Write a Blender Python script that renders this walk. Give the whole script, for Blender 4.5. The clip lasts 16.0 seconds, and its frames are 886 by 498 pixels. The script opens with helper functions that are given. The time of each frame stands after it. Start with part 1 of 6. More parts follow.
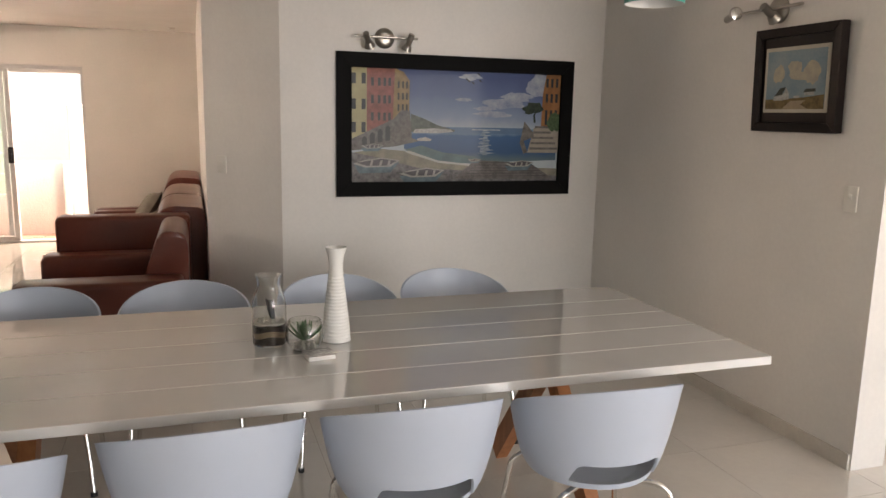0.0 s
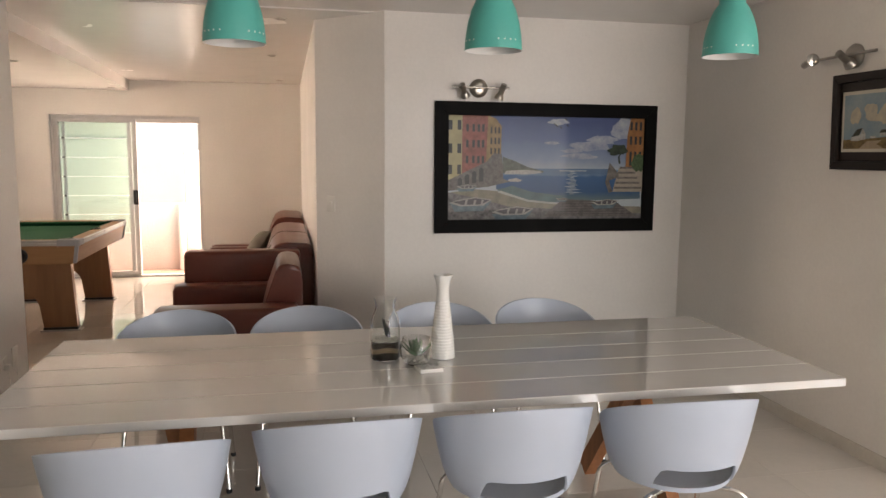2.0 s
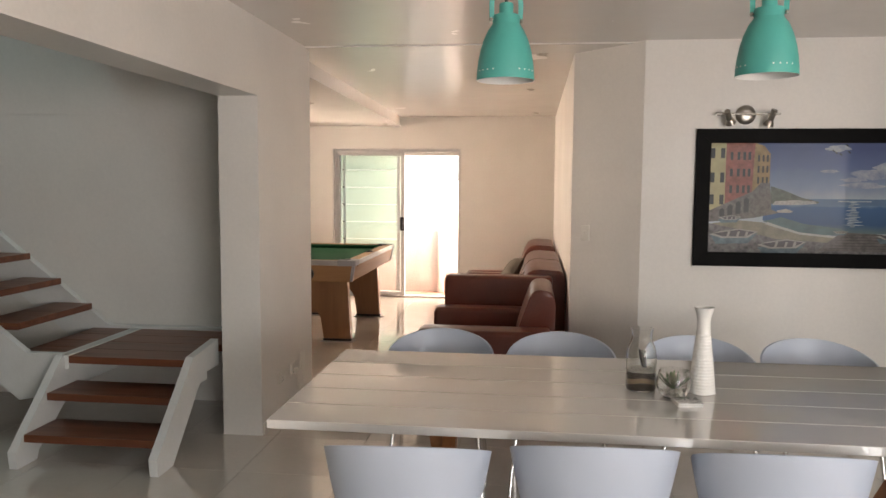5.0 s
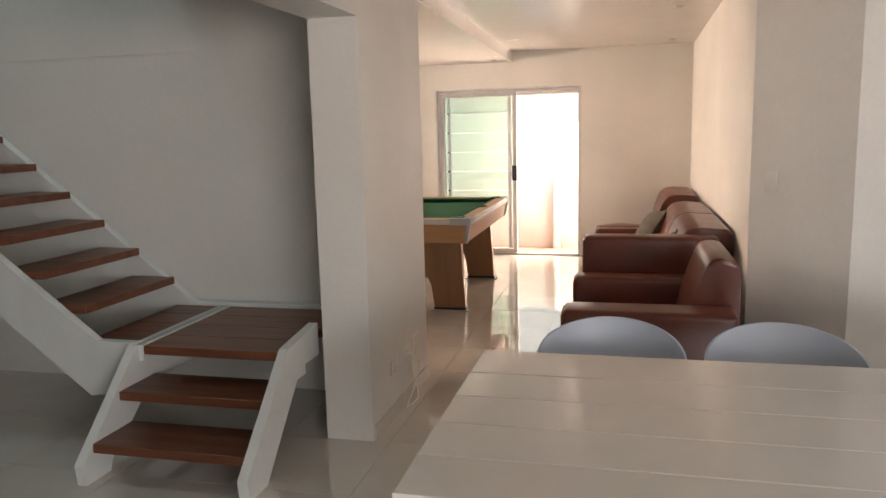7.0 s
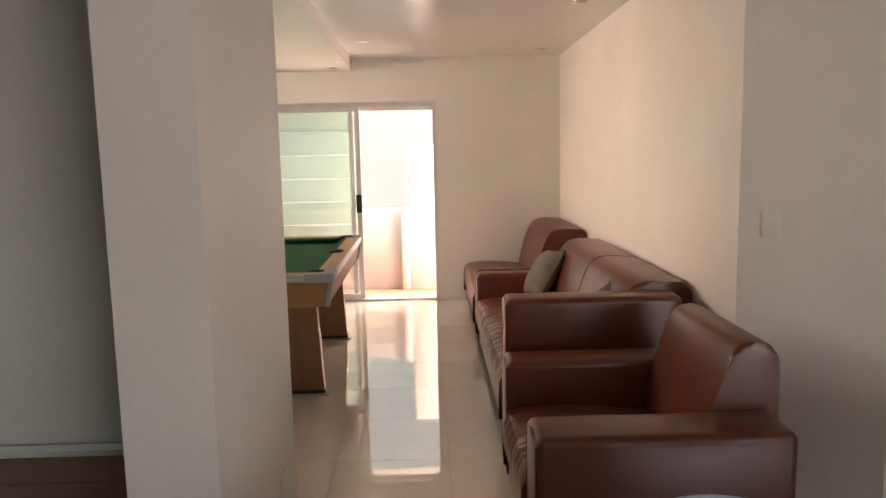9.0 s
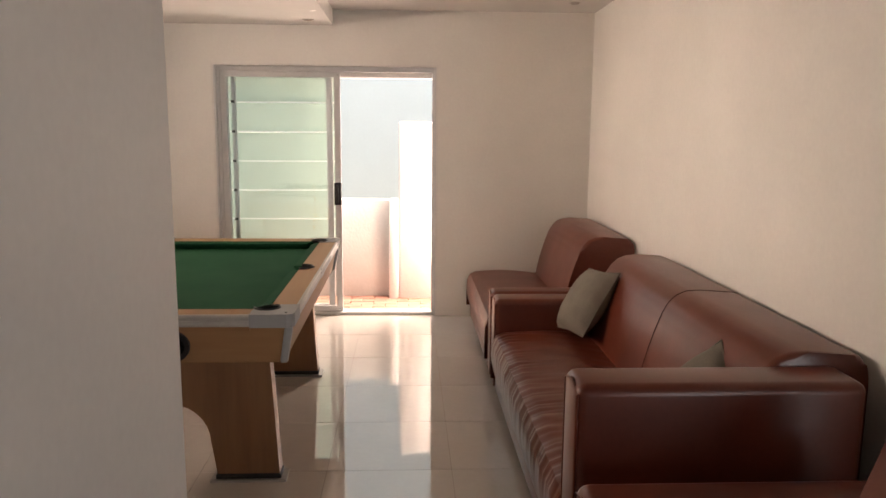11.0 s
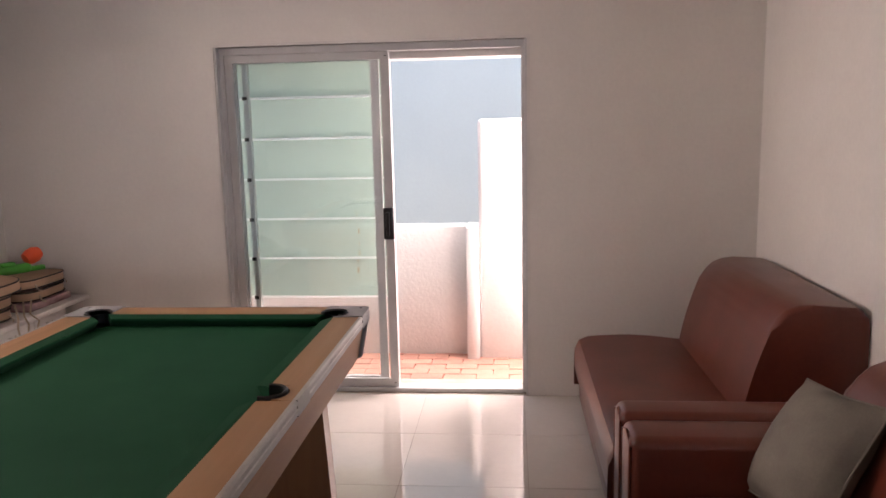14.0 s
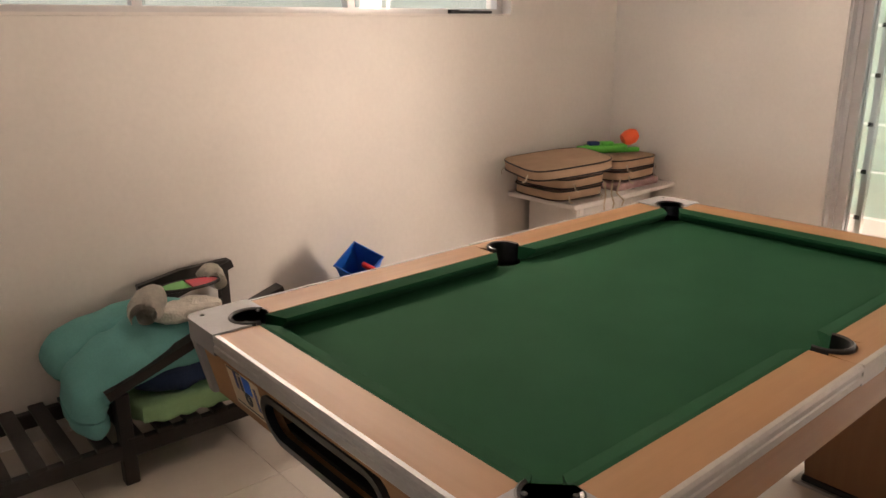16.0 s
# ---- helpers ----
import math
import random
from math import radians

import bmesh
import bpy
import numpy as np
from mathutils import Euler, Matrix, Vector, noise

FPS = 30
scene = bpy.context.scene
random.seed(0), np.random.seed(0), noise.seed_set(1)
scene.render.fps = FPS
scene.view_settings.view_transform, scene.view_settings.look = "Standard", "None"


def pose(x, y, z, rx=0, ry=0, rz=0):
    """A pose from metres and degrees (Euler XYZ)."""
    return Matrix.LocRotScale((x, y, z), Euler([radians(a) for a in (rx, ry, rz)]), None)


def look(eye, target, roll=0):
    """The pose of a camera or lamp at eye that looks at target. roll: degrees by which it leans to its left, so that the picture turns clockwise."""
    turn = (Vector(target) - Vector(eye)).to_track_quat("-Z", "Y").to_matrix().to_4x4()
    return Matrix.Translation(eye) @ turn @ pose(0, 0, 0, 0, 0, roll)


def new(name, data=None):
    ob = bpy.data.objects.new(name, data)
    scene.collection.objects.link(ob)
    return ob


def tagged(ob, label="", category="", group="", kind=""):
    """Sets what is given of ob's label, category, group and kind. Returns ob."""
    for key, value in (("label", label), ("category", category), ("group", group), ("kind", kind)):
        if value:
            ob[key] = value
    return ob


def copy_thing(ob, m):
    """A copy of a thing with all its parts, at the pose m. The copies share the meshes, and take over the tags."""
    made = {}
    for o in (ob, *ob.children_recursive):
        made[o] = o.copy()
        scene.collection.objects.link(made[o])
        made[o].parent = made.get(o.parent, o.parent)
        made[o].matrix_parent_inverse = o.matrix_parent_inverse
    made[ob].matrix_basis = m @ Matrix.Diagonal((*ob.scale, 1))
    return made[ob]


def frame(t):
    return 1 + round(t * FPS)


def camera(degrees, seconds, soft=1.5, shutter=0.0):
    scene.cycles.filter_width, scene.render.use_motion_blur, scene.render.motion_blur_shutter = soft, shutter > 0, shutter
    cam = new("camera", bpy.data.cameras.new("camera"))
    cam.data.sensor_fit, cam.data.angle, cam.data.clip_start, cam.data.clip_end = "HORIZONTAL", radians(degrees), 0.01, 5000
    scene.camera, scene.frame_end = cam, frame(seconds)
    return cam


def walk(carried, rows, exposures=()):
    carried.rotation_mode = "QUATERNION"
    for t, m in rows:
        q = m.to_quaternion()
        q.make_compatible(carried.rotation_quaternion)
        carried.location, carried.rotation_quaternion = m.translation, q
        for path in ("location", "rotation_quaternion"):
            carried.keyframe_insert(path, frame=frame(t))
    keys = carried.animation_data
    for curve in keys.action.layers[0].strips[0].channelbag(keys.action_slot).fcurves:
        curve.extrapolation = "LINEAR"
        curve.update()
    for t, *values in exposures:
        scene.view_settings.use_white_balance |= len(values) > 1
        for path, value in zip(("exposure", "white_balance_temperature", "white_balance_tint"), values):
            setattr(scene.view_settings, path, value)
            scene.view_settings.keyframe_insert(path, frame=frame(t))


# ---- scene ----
cam = camera(61.0, 16.0)
PATH = [
    (0, (0.056, 0.343, 1.6), (0.679, 2.211, 1.251), 1.2),
    (0.5, (0.025, 0.19, 1.609), (0.498, 2.104, 1.276), 1.5),
    (1, (-0.012, 0.136, 1.608), (0.4, 2.067, 1.286), 1.4),
    (1.5, (-0.077, 0.07, 1.612), (0.323, 2.005, 1.302), 0.7),
    (2, (-0.112, -0.005, 1.614), (0.303, 1.935, 1.367), 0.5),
    (2.5, (-0.117, -0.039, 1.62), (0.299, 1.909, 1.437), 0.4),
    (3, (-0.079, -0.102, 1.635), (0.272, 1.861, 1.479), 0.7),
    (3.5, (-0.027, -0.179, 1.642), (0.24, 1.798, 1.5), 0.8),
    (4, (-0.038, -0.204, 1.637), (0.1, 1.786, 1.496), 1.1),
    (4.5, (-0.078, -0.185, 1.625), (-0.128, 1.808, 1.473), 1.0),
    (5, (-0.167, -0.089, 1.612), (-0.398, 1.89, 1.438), 0.4),
    (5.2, (-0.209, -0.041, 1.61), (-0.516, 1.926, 1.422), 0.1),
    (7.3, (-0.669, 1.161, 1.59), (-1.144, 3.078, 1.274), -1.4),
    (7.5, (-0.739, 1.339, 1.607), (-1.148, 3.275, 1.316), -2.0),
    (8, (-0.937, 1.711, 1.606), (-1.194, 3.68, 1.365), -1.8),
    (8.5, (-1.088, 2.033, 1.616), (-1.197, 4.013, 1.36), -0.9),
    (9, (-1.258, 2.44, 1.605), (-1.217, 4.422, 1.338), -1.2),
    (11.3, (-1.379, 4.24, 1.598), (-1.286, 6.211, 1.276), 0.5),
    (11.5, (-1.364, 4.395, 1.578), (-1.297, 6.369, 1.26), 0.0),
    (12, (-1.343, 4.771, 1.588), (-1.283, 6.747, 1.283), -1.0),
    (12.5, (-1.308, 5.126, 1.599), (-1.315, 7.1, 1.277), -1.4),
    (13, (-1.307, 5.451, 1.579), (-1.394, 7.422, 1.253), -1.6),
    (13.5, (-1.28, 5.721, 1.581), (-1.394, 7.693, 1.264), -1.8),
    (14, (-1.239, 5.952, 1.595), (-1.42, 7.918, 1.277), -1.3),
    (14.5, (-1.26, 6.147, 1.578), (-1.569, 8.092, 1.229), -0.3),
    (15, (-1.281, 6.257, 1.564), (-1.956, 8.081, 1.098), -0.0),
    (15.5, (-1.29, 6.293, 1.556), (-2.422, 7.843, 0.994), -0.4),
    (16, (-1.291, 6.261, 1.562), (-2.756, 7.499, 0.994), -0.5),
]
EXPOSURES = [(0.0, 2.4, 7250, 14), (4.0, 2.42, 7300, 15), (5.0, 2.55, 7250, 14), (7.5, 2.6, 7200, 15), (9.0, 2.22, 7300, 17), (11.5, 2.0, 6800, 15), (12.0, 1.93, 6500, 15), (12.5, 1.78, 6150, 17), (14.5, 1.55, 6200, 21), (15.0, 1.45, 6500, 19), (15.5, 1.45, 6600, 16), (16.0, 2.32, 7000, 14)]
walk(cam, [(t, look(eye, target, roll)) for t, eye, target, roll in PATH], EXPOSURES)

# ---- world, sun, window light and a door fill lamp ----
world = bpy.data.worlds.new("world")
scene.world = world
world.use_nodes = True
wn = world.node_tree.nodes
sky = wn.new("ShaderNodeTexSky")
sky.sky_type = "NISHITA"
sky.sun_disc = False
sky.dust_density = 6.0
sky.ozone_density = 0.3
SUN_FROM = Vector((0.15, 0.05, 0.95)).normalized()
sky.sun_elevation = math.asin(SUN_FROM.z)
sky.sun_rotation = math.atan2(SUN_FROM.x, SUN_FROM.y)
wn["Background"].inputs["Strength"].default_value = 0.15
world.node_tree.links.new(sky.outputs["Color"], wn["Background"].inputs["Color"])

sun_data = bpy.data.lights.new("sun", "SUN")
sun_data.energy = 1.65
sun_data.angle = radians(40.0)
sun_data.color = (1.0, 0.95, 0.88)
sun = new("sun", sun_data)
sun.matrix_world = look(SUN_FROM * 20, (0, 0, 0))


def area_lamp(name, eye, target, sx, sy, power, color):
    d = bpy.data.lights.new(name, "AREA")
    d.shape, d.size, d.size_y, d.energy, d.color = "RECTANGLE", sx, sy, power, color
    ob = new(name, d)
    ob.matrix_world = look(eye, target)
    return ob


area_lamp("sky_light_back_window", (3.5, -3.46, 1.45), (1.7, 4.0, 1.1), 3.9, 1.8, 40, (0.88, 0.94, 1.0))
area_lamp("sky_light_side_window", (6.15, -0.8, 1.5), (0, 1.2, 1.2), 3.8, 1.6, 5, (0.95, 0.97, 1.0))
area_lamp("sky_light_lounge_window", (-4.62, 8.2, 2.125), (-1.5, 8.1, 1.95), 2.1, 0.27, 8.3, (1.0, 0.82, 0.69)).data.spread = radians(105)
area_lamp("sky_light_stairwell", (-4.7, 4.2, 4.9), (-4.7, 4.9, 2.6), 1.2, 0.8, 4.0, (0.66, 0.93, 1.0))

# added fill lamp, hidden outside beside the door, brightens the left lounge wall
area_lamp("fill_lamp_beside_door", (-0.95, 11.03, 1.15), (-4.3, 6.9, 0.9), 0.36, 1.8, 21.0, (1.0, 0.83, 0.72))

# ---- materials ----


def mat(name, color, rough=0.5, metal=0.0, var=0.06, scale=6.0, fine=60.0, bump=0.05, coat=0.0, trans=0.0, rvar=0.08,
        stretch=(1, 1, 1), dist=0.004, tint=None, rand=0.0, spec=0.5, emit=None):
    """A surface with two scales of tone, a little varied gloss and fine relief."""
    m = bpy.data.materials.new(name)
    m.use_nodes = True
    nt = m.node_tree
    n, l = nt.nodes, nt.links
    b = n["Principled BSDF"]
    co = n.new("ShaderNodeTexCoord")
    mp = n.new("ShaderNodeMapping")
    mp.inputs["Scale"].default_value = stretch
    l.new(co.outputs["Object"], mp.inputs["Vector"])
    big, small = n.new("ShaderNodeTexNoise"), n.new("ShaderNodeTexNoise")
    big.inputs["Scale"].default_value, big.inputs["Detail"].default_value = scale, 4
    small.inputs["Scale"].default_value, small.inputs["Detail"].default_value = fine, 5
    for t in (big, small):
        l.new(mp.outputs["Vector"], t.inputs["Vector"])
    mix = n.new("ShaderNodeMix")
    mix.data_type = "RGBA"
    c2 = tint or tuple(max(0.0, c * (1 - 4 * var)) for c in color)
    mix.inputs["A"].default_value = (*color, 1)
    mix.inputs["B"].default_value = (*c2, 1)
    add = n.new("ShaderNodeMath")
    add.operation = "MULTIPLY_ADD"
    l.new(small.outputs["Fac"], add.inputs[0])
    add.inputs[1].default_value = 0.4
    l.new(big.outputs["Fac"], add.inputs[2])
    ramp = n.new("ShaderNodeMapRange")
    ramp.inputs["From Min"].default_value, ramp.inputs["From Max"].default_value = 0.45, 0.95
    l.new(add.outputs[0], ramp.inputs["Value"])
    l.new(ramp.outputs[0], mix.inputs["Factor"])
    col = mix.outputs["Result"]
    if rand:
        info = n.new("ShaderNodeObjectInfo")
        hsv = n.new("ShaderNodeHueSaturation")
        mr = n.new("ShaderNodeMapRange")
        mr.inputs["To Min"].default_value, mr.inputs["To Max"].default_value = 1 - rand, 1 + rand
        l.new(info.outputs["Random"], mr.inputs["Value"])
        l.new(mr.outputs[0], hsv.inputs["Value"])
        l.new(col, hsv.inputs["Color"])
        col = hsv.outputs["Color"]
    l.new(col, b.inputs["Base Color"])
    rr = n.new("ShaderNodeMapRange")
    rr.inputs["To Min"].default_value, rr.inputs["To Max"].default_value = max(0.02, rough - rvar), rough + rvar
    l.new(big.outputs["Fac"], rr.inputs["Value"])
    l.new(rr.outputs[0], b.inputs["Roughness"])
    b.inputs["Metallic"].default_value = metal
    b.inputs["Specular IOR Level"].default_value = spec
    b.inputs["Coat Weight"].default_value = coat
    b.inputs["Coat Roughness"].default_value = 0.04
    b.inputs["Transmission Weight"].default_value = trans
    if emit:
        b.inputs["Emission Color"].default_value = (*emit[:3], 1)
        b.inputs["Emission Strength"].default_value = emit[3]
    if bump:
        bp = n.new("ShaderNodeBump")
        bp.inputs["Strength"].default_value, bp.inputs["Distance"].default_value = bump, dist
        l.new(small.outputs["Fac"], bp.inputs["Height"])
        l.new(bp.outputs["Normal"], b.inputs["Normal"])
    return m


def glass(name, color, rough=0.0, ior=1.45):
    m = bpy.data.materials.new(name)
    m.use_nodes = True
    b = m.node_tree.nodes["Principled BSDF"]
    b.inputs["Base Color"].default_value = (*color, 1)
    b.inputs["Roughness"].default_value = rough
    b.inputs["IOR"].default_value = ior
    b.inputs["Transmission Weight"].default_value = 1.0
    return m


def frosted(name, color):
    """Milky glass: half of the light goes through it scattered."""
    m = bpy.data.materials.new(name)
    m.use_nodes = True
    n, l = m.node_tree.nodes, m.node_tree.links
    b = n["Principled BSDF"]
    b.inputs["Base Color"].default_value = (*color, 1)
    b.inputs["Roughness"].default_value = 0.25
    t = n.new("ShaderNodeBsdfTranslucent")
    t.inputs["Color"].default_value = (*color, 1)
    mx = n.new("ShaderNodeMixShader")
    mx.inputs[0].default_value = 0.8
    l.new(b.outputs[0], mx.inputs[1])
    l.new(t.outputs[0], mx.inputs[2])
    l.new(mx.outputs[0], n["Material Output"].inputs["Surface"])
    return m


def wood(name, light, dark, axis=0, rough=0.4, grain=14.0, coat=0.0, rand=0.0, bump=0.12, spec=0.5):
    st = [grain * 1.0] * 3
    st[axis] = grain * 0.07
    return mat(name, light, rough, var=0.1, scale=1.0, fine=5.0, bump=bump, coat=coat, stretch=tuple(st), tint=dark, rand=rand, dist=0.002, spec=spec)


WALL = mat("wall_paint", (0.76, 0.73, 0.69), 0.44, var=0.03, scale=1.1, fine=45, bump=0.10, dist=0.003)
CEIL = mat("ceiling_paint", (0.76, 0.735, 0.70), 0.24, var=0.02, scale=2.2, fine=5, bump=0.10, dist=0.012)
TILE = mat("porcelain_tile", (0.68, 0.63, 0.565), 0.028, var=0.025, scale=3, fine=30, bump=0.003, rvar=0.008, rand=0.02, spec=1.0, coat=0.7)
GROUT = mat("tile_grout", (0.42, 0.36, 0.29), 0.8, var=0.1, bump=0.2)
SKIRT = mat("tile_skirting", (0.66, 0.61, 0.54), 0.2, var=0.04, bump=0.02)
TABLE = mat("table_lacquer", (0.63, 0.615, 0.59), 0.06, var=0.012, scale=4, fine=12, bump=0.012, rvar=0.025, coat=0.8)
CHAIR = mat("chair_plastic", (0.45, 0.50, 0.585), 0.36, var=0.012, scale=5, fine=160, bump=0.04, dist=0.001)
CHROME = mat("chrome", (0.75, 0.74, 0.72), 0.12, 1.0, var=0.02, bump=0.0, rvar=0.04)
RUBBER = mat("black_rubber", (0.012, 0.012, 0.013), 0.6, var=0.05, bump=0.05)
LEG_WOOD = wood("trestle_wood", (0.42, 0.17, 0.065), (0.25, 0.09, 0.03), axis=2, rough=0.45)
TREAD = wood("tread_wood", (0.21, 0.068, 0.030), (0.10, 0.032, 0.015), axis=0, rough=0.38, rand=0.12)
STEEL_W = mat("white_painted_steel", (0.74, 0.74, 0.72), 0.42, var=0.03, scale=5, fine=70, bump=0.04)
LEATHER = mat("brown_leather", (0.138, 0.031, 0.0165), 0.31, var=0.07, scale=4, fine=55, bump=0.08, dist=0.003, rvar=0.04, tint=(0.095, 0.021, 0.0115), spec=0.5)
SEAM = mat("dark_leather_seam", (0.055, 0.016, 0.010), 0.5)
CUSHION = mat("grey_velvet", (0.17, 0.15, 0.12), 0.85, var=0.07, scale=9, fine=120, bump=0.15)
FOOT = mat("dark_wood_foot", (0.03, 0.018, 0.012), 0.5, var=0.08)
CLOTH = mat("green_baize", (0.008, 0.056, 0.024), 0.9, var=0.035, scale=3, fine=220, bump=0.10, dist=0.001, spec=0.1)
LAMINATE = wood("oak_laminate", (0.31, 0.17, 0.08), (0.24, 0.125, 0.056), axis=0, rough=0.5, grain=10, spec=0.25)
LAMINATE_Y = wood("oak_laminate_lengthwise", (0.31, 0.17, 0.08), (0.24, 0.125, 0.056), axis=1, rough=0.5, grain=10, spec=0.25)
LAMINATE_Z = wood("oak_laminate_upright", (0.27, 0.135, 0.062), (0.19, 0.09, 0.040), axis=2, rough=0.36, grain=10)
SILVER = mat("brushed_aluminium", (0.42, 0.405, 0.385), 0.48, 0.4, var=0.05, fine=90, bump=0.05, spec=0.3)
CAST = mat("grey_cast_metal", (0.30, 0.30, 0.305), 0.6, 0.0, var=0.04, bump=0.04, spec=0.15)
BLACK = mat("black_plastic", (0.010, 0.010, 0.011), 0.35, var=0.05, bump=0.03)
POCKET = mat("pocket_liner", (0.006, 0.006, 0.006), 0.8, bump=0.0)
ALU = mat("window_aluminium", (0.62, 0.615, 0.615), 0.40, 0.3, var=0.03, fine=80, bump=0.02)
PANE = glass("clear_glass", (0.97, 0.99, 0.98))
FROST = frosted("frosted_glass", (0.62, 0.70, 0.65))
# whiter than the blades: the lines of light are put into the colour
FROST_EDGE = frosted("whitened_glass_edge", (0.97, 0.98, 0.97))
STAIN = frosted("rust_stain", (0.60, 0.50, 0.34))
PLASTER_OUT = mat("white_outdoor_plaster", (0.69, 0.675, 0.655), 0.8, var=0.03, scale=2.5, fine=40, bump=0.35, dist=0.006)
PLASTER_BLUE = mat("pale_grey_plaster", (0.50, 0.59, 0.57), 0.85, var=0.02, scale=1.2, fine=30, bump=0.25)
PLASTER_SIDE = mat("grey_green_plaster", (0.20, 0.235, 0.22), 0.85, var=0.04, scale=1.5, fine=30, bump=0.25)
BRICK = mat("terracotta_paver", (0.42, 0.20, 0.14), 0.8, var=0.08, scale=9, fine=60, bump=0.3, rand=0.14)
JOINT = mat("sand_joint", (0.42, 0.33, 0.26), 0.9, var=0.1, bump=0.3)
TEAL = mat("teal_enamel", (0.07, 0.40, 0.35), 0.42, var=0.02, bump=0.02)
TEAL_IN = mat("white_enamel", (0.80, 0.80, 0.78), 0.4, var=0.01, bump=0.0)
RED_CORD = mat("red_textile_cord", (0.62, 0.01, 0.025), 0.7, var=0.05, fine=300, bump=0.2)
NICKEL = mat("brushed_nickel", (0.42, 0.39, 0.35), 0.30, 1.0, var=0.04, fine=90, bump=0.03)
FRAME_BLACK = mat("black_picture_frame", (0.004, 0.0035, 0.0035), 0.6, var=0.08, fine=40, bump=0.06, spec=0.1)
FRAME_BROWN = mat("dark_brown_frame", (0.014, 0.008, 0.006), 0.5, var=0.1, fine=40, bump=0.10, spec=0.2)
MOUNT = mat("linen_mount", (0.50, 0.46, 0.38), 0.8, var=0.04, fine=150, bump=0.1)
CERAMIC = mat("white_ceramic", (0.80, 0.79, 0.76), 0.16, var=0.012, bump=0.01)
CLEAR = glass("jar_glass", (0.96, 0.97, 0.96))
SOIL = mat("dark_soil", (0.035, 0.020, 0.012), 0.9, var=0.1, fine=120, bump=0.6)
SAND = mat("layered_sand", (0.38, 0.28, 0.18), 0.9, var=0.1, fine=150, bump=0.4)
PEBBLE = mat("white_pebbles", (0.70, 0.67, 0.62), 0.6, var=0.05)
LEAF = mat("succulent_leaf", (0.045, 0.13, 0.040), 0.42, var=0.08, scale=20, bump=0.05)
TWIG = mat("dark_feather", (0.045, 0.04, 0.045), 0.7, var=0.1)
SWITCH = mat("switch_plastic", (0.74, 0.72, 0.67), 0.4, var=0.02, bump=0.0)
WHITE_WOOD = mat("white_painted_wood", (0.72, 0.69, 0.66), 0.45, var=0.03, fine=50, bump=0.06)
CANVAS = mat("beige_canvas", (0.44, 0.30, 0.20), 0.85, var=0.05, scale=8, fine=180, bump=0.15)
PIPING = mat("black_piping", (0.02, 0.013, 0.010), 0.6, bump=0.0)
STRING = mat("cotton_tape", (0.50, 0.42, 0.32), 0.8, bump=0.1)
TOY_GREEN = mat("green_toy_plastic", (0.09, 0.48, 0.06), 0.35, var=0.02, bump=0.0)
TOY_ORANGE = mat("orange_toy_plastic", (0.85, 0.10, 0.02), 0.35, var=0.02, bump=0.0)
TOY_BLUE = mat("blue_toy_plastic", (0.01, 0.14, 0.62), 0.35, var=0.03, bump=0.0)
TOY_RED = mat("red_toy_plastic", (0.65, 0.02, 0.03), 0.35, var=0.02, bump=0.0)
TOY_NAVY = mat("navy_toy_plastic", (0.01, 0.03, 0.16), 0.35, var=0.02, bump=0.0)
DUVET = mat("turquoise_quilt", (0.15, 0.44, 0.43), 0.9, var=0.05, scale=7, fine=110, bump=0.25, dist=0.006)
BLANKET = mat("navy_blanket", (0.016, 0.042, 0.115), 0.9, var=0.1, scale=9, fine=90, bump=0.35, dist=0.008)
MINT = mat("mint_mattress", (0.27, 0.50, 0.26), 0.9, var=0.05, scale=9, fine=110, bump=0.2)
FLEECE = mat("cream_fleece", (0.84, 0.80, 0.73), 0.95, var=0.06, scale=30, fine=140, bump=0.8, dist=0.012)
BLACK_WOOD = mat("black_stained_wood", (0.013, 0.011, 0.010), 0.42, var=0.08, fine=60, bump=0.08)
PINK = mat("pink_plastic", (0.75, 0.07, 0.12), 0.4, bump=0.0)
LIME = mat("lime_plastic", (0.16, 0.52, 0.14), 0.4, bump=0.0)
LAMP_GLASS = mat("lamp_reflector", (0.78, 0.76, 0.72), 0.12, 0.9, var=0.06, fine=60, bump=0.2)
PAPER = mat("sticker_paper", (0.62, 0.52, 0.36), 0.6, var=0.06, bump=0.02)


def paint(name, color, var=0.05, scale=20.0, fine=90.0, tint=None):
    color, tint = tuple(0.75 * c for c in color), tint and tuple(0.75 * c for c in tint)
    return mat("painted_" + name, color, 0.5, var=var, scale=scale, fine=fine, bump=0.0, coat=0.11, tint=tint, spec=0.2)


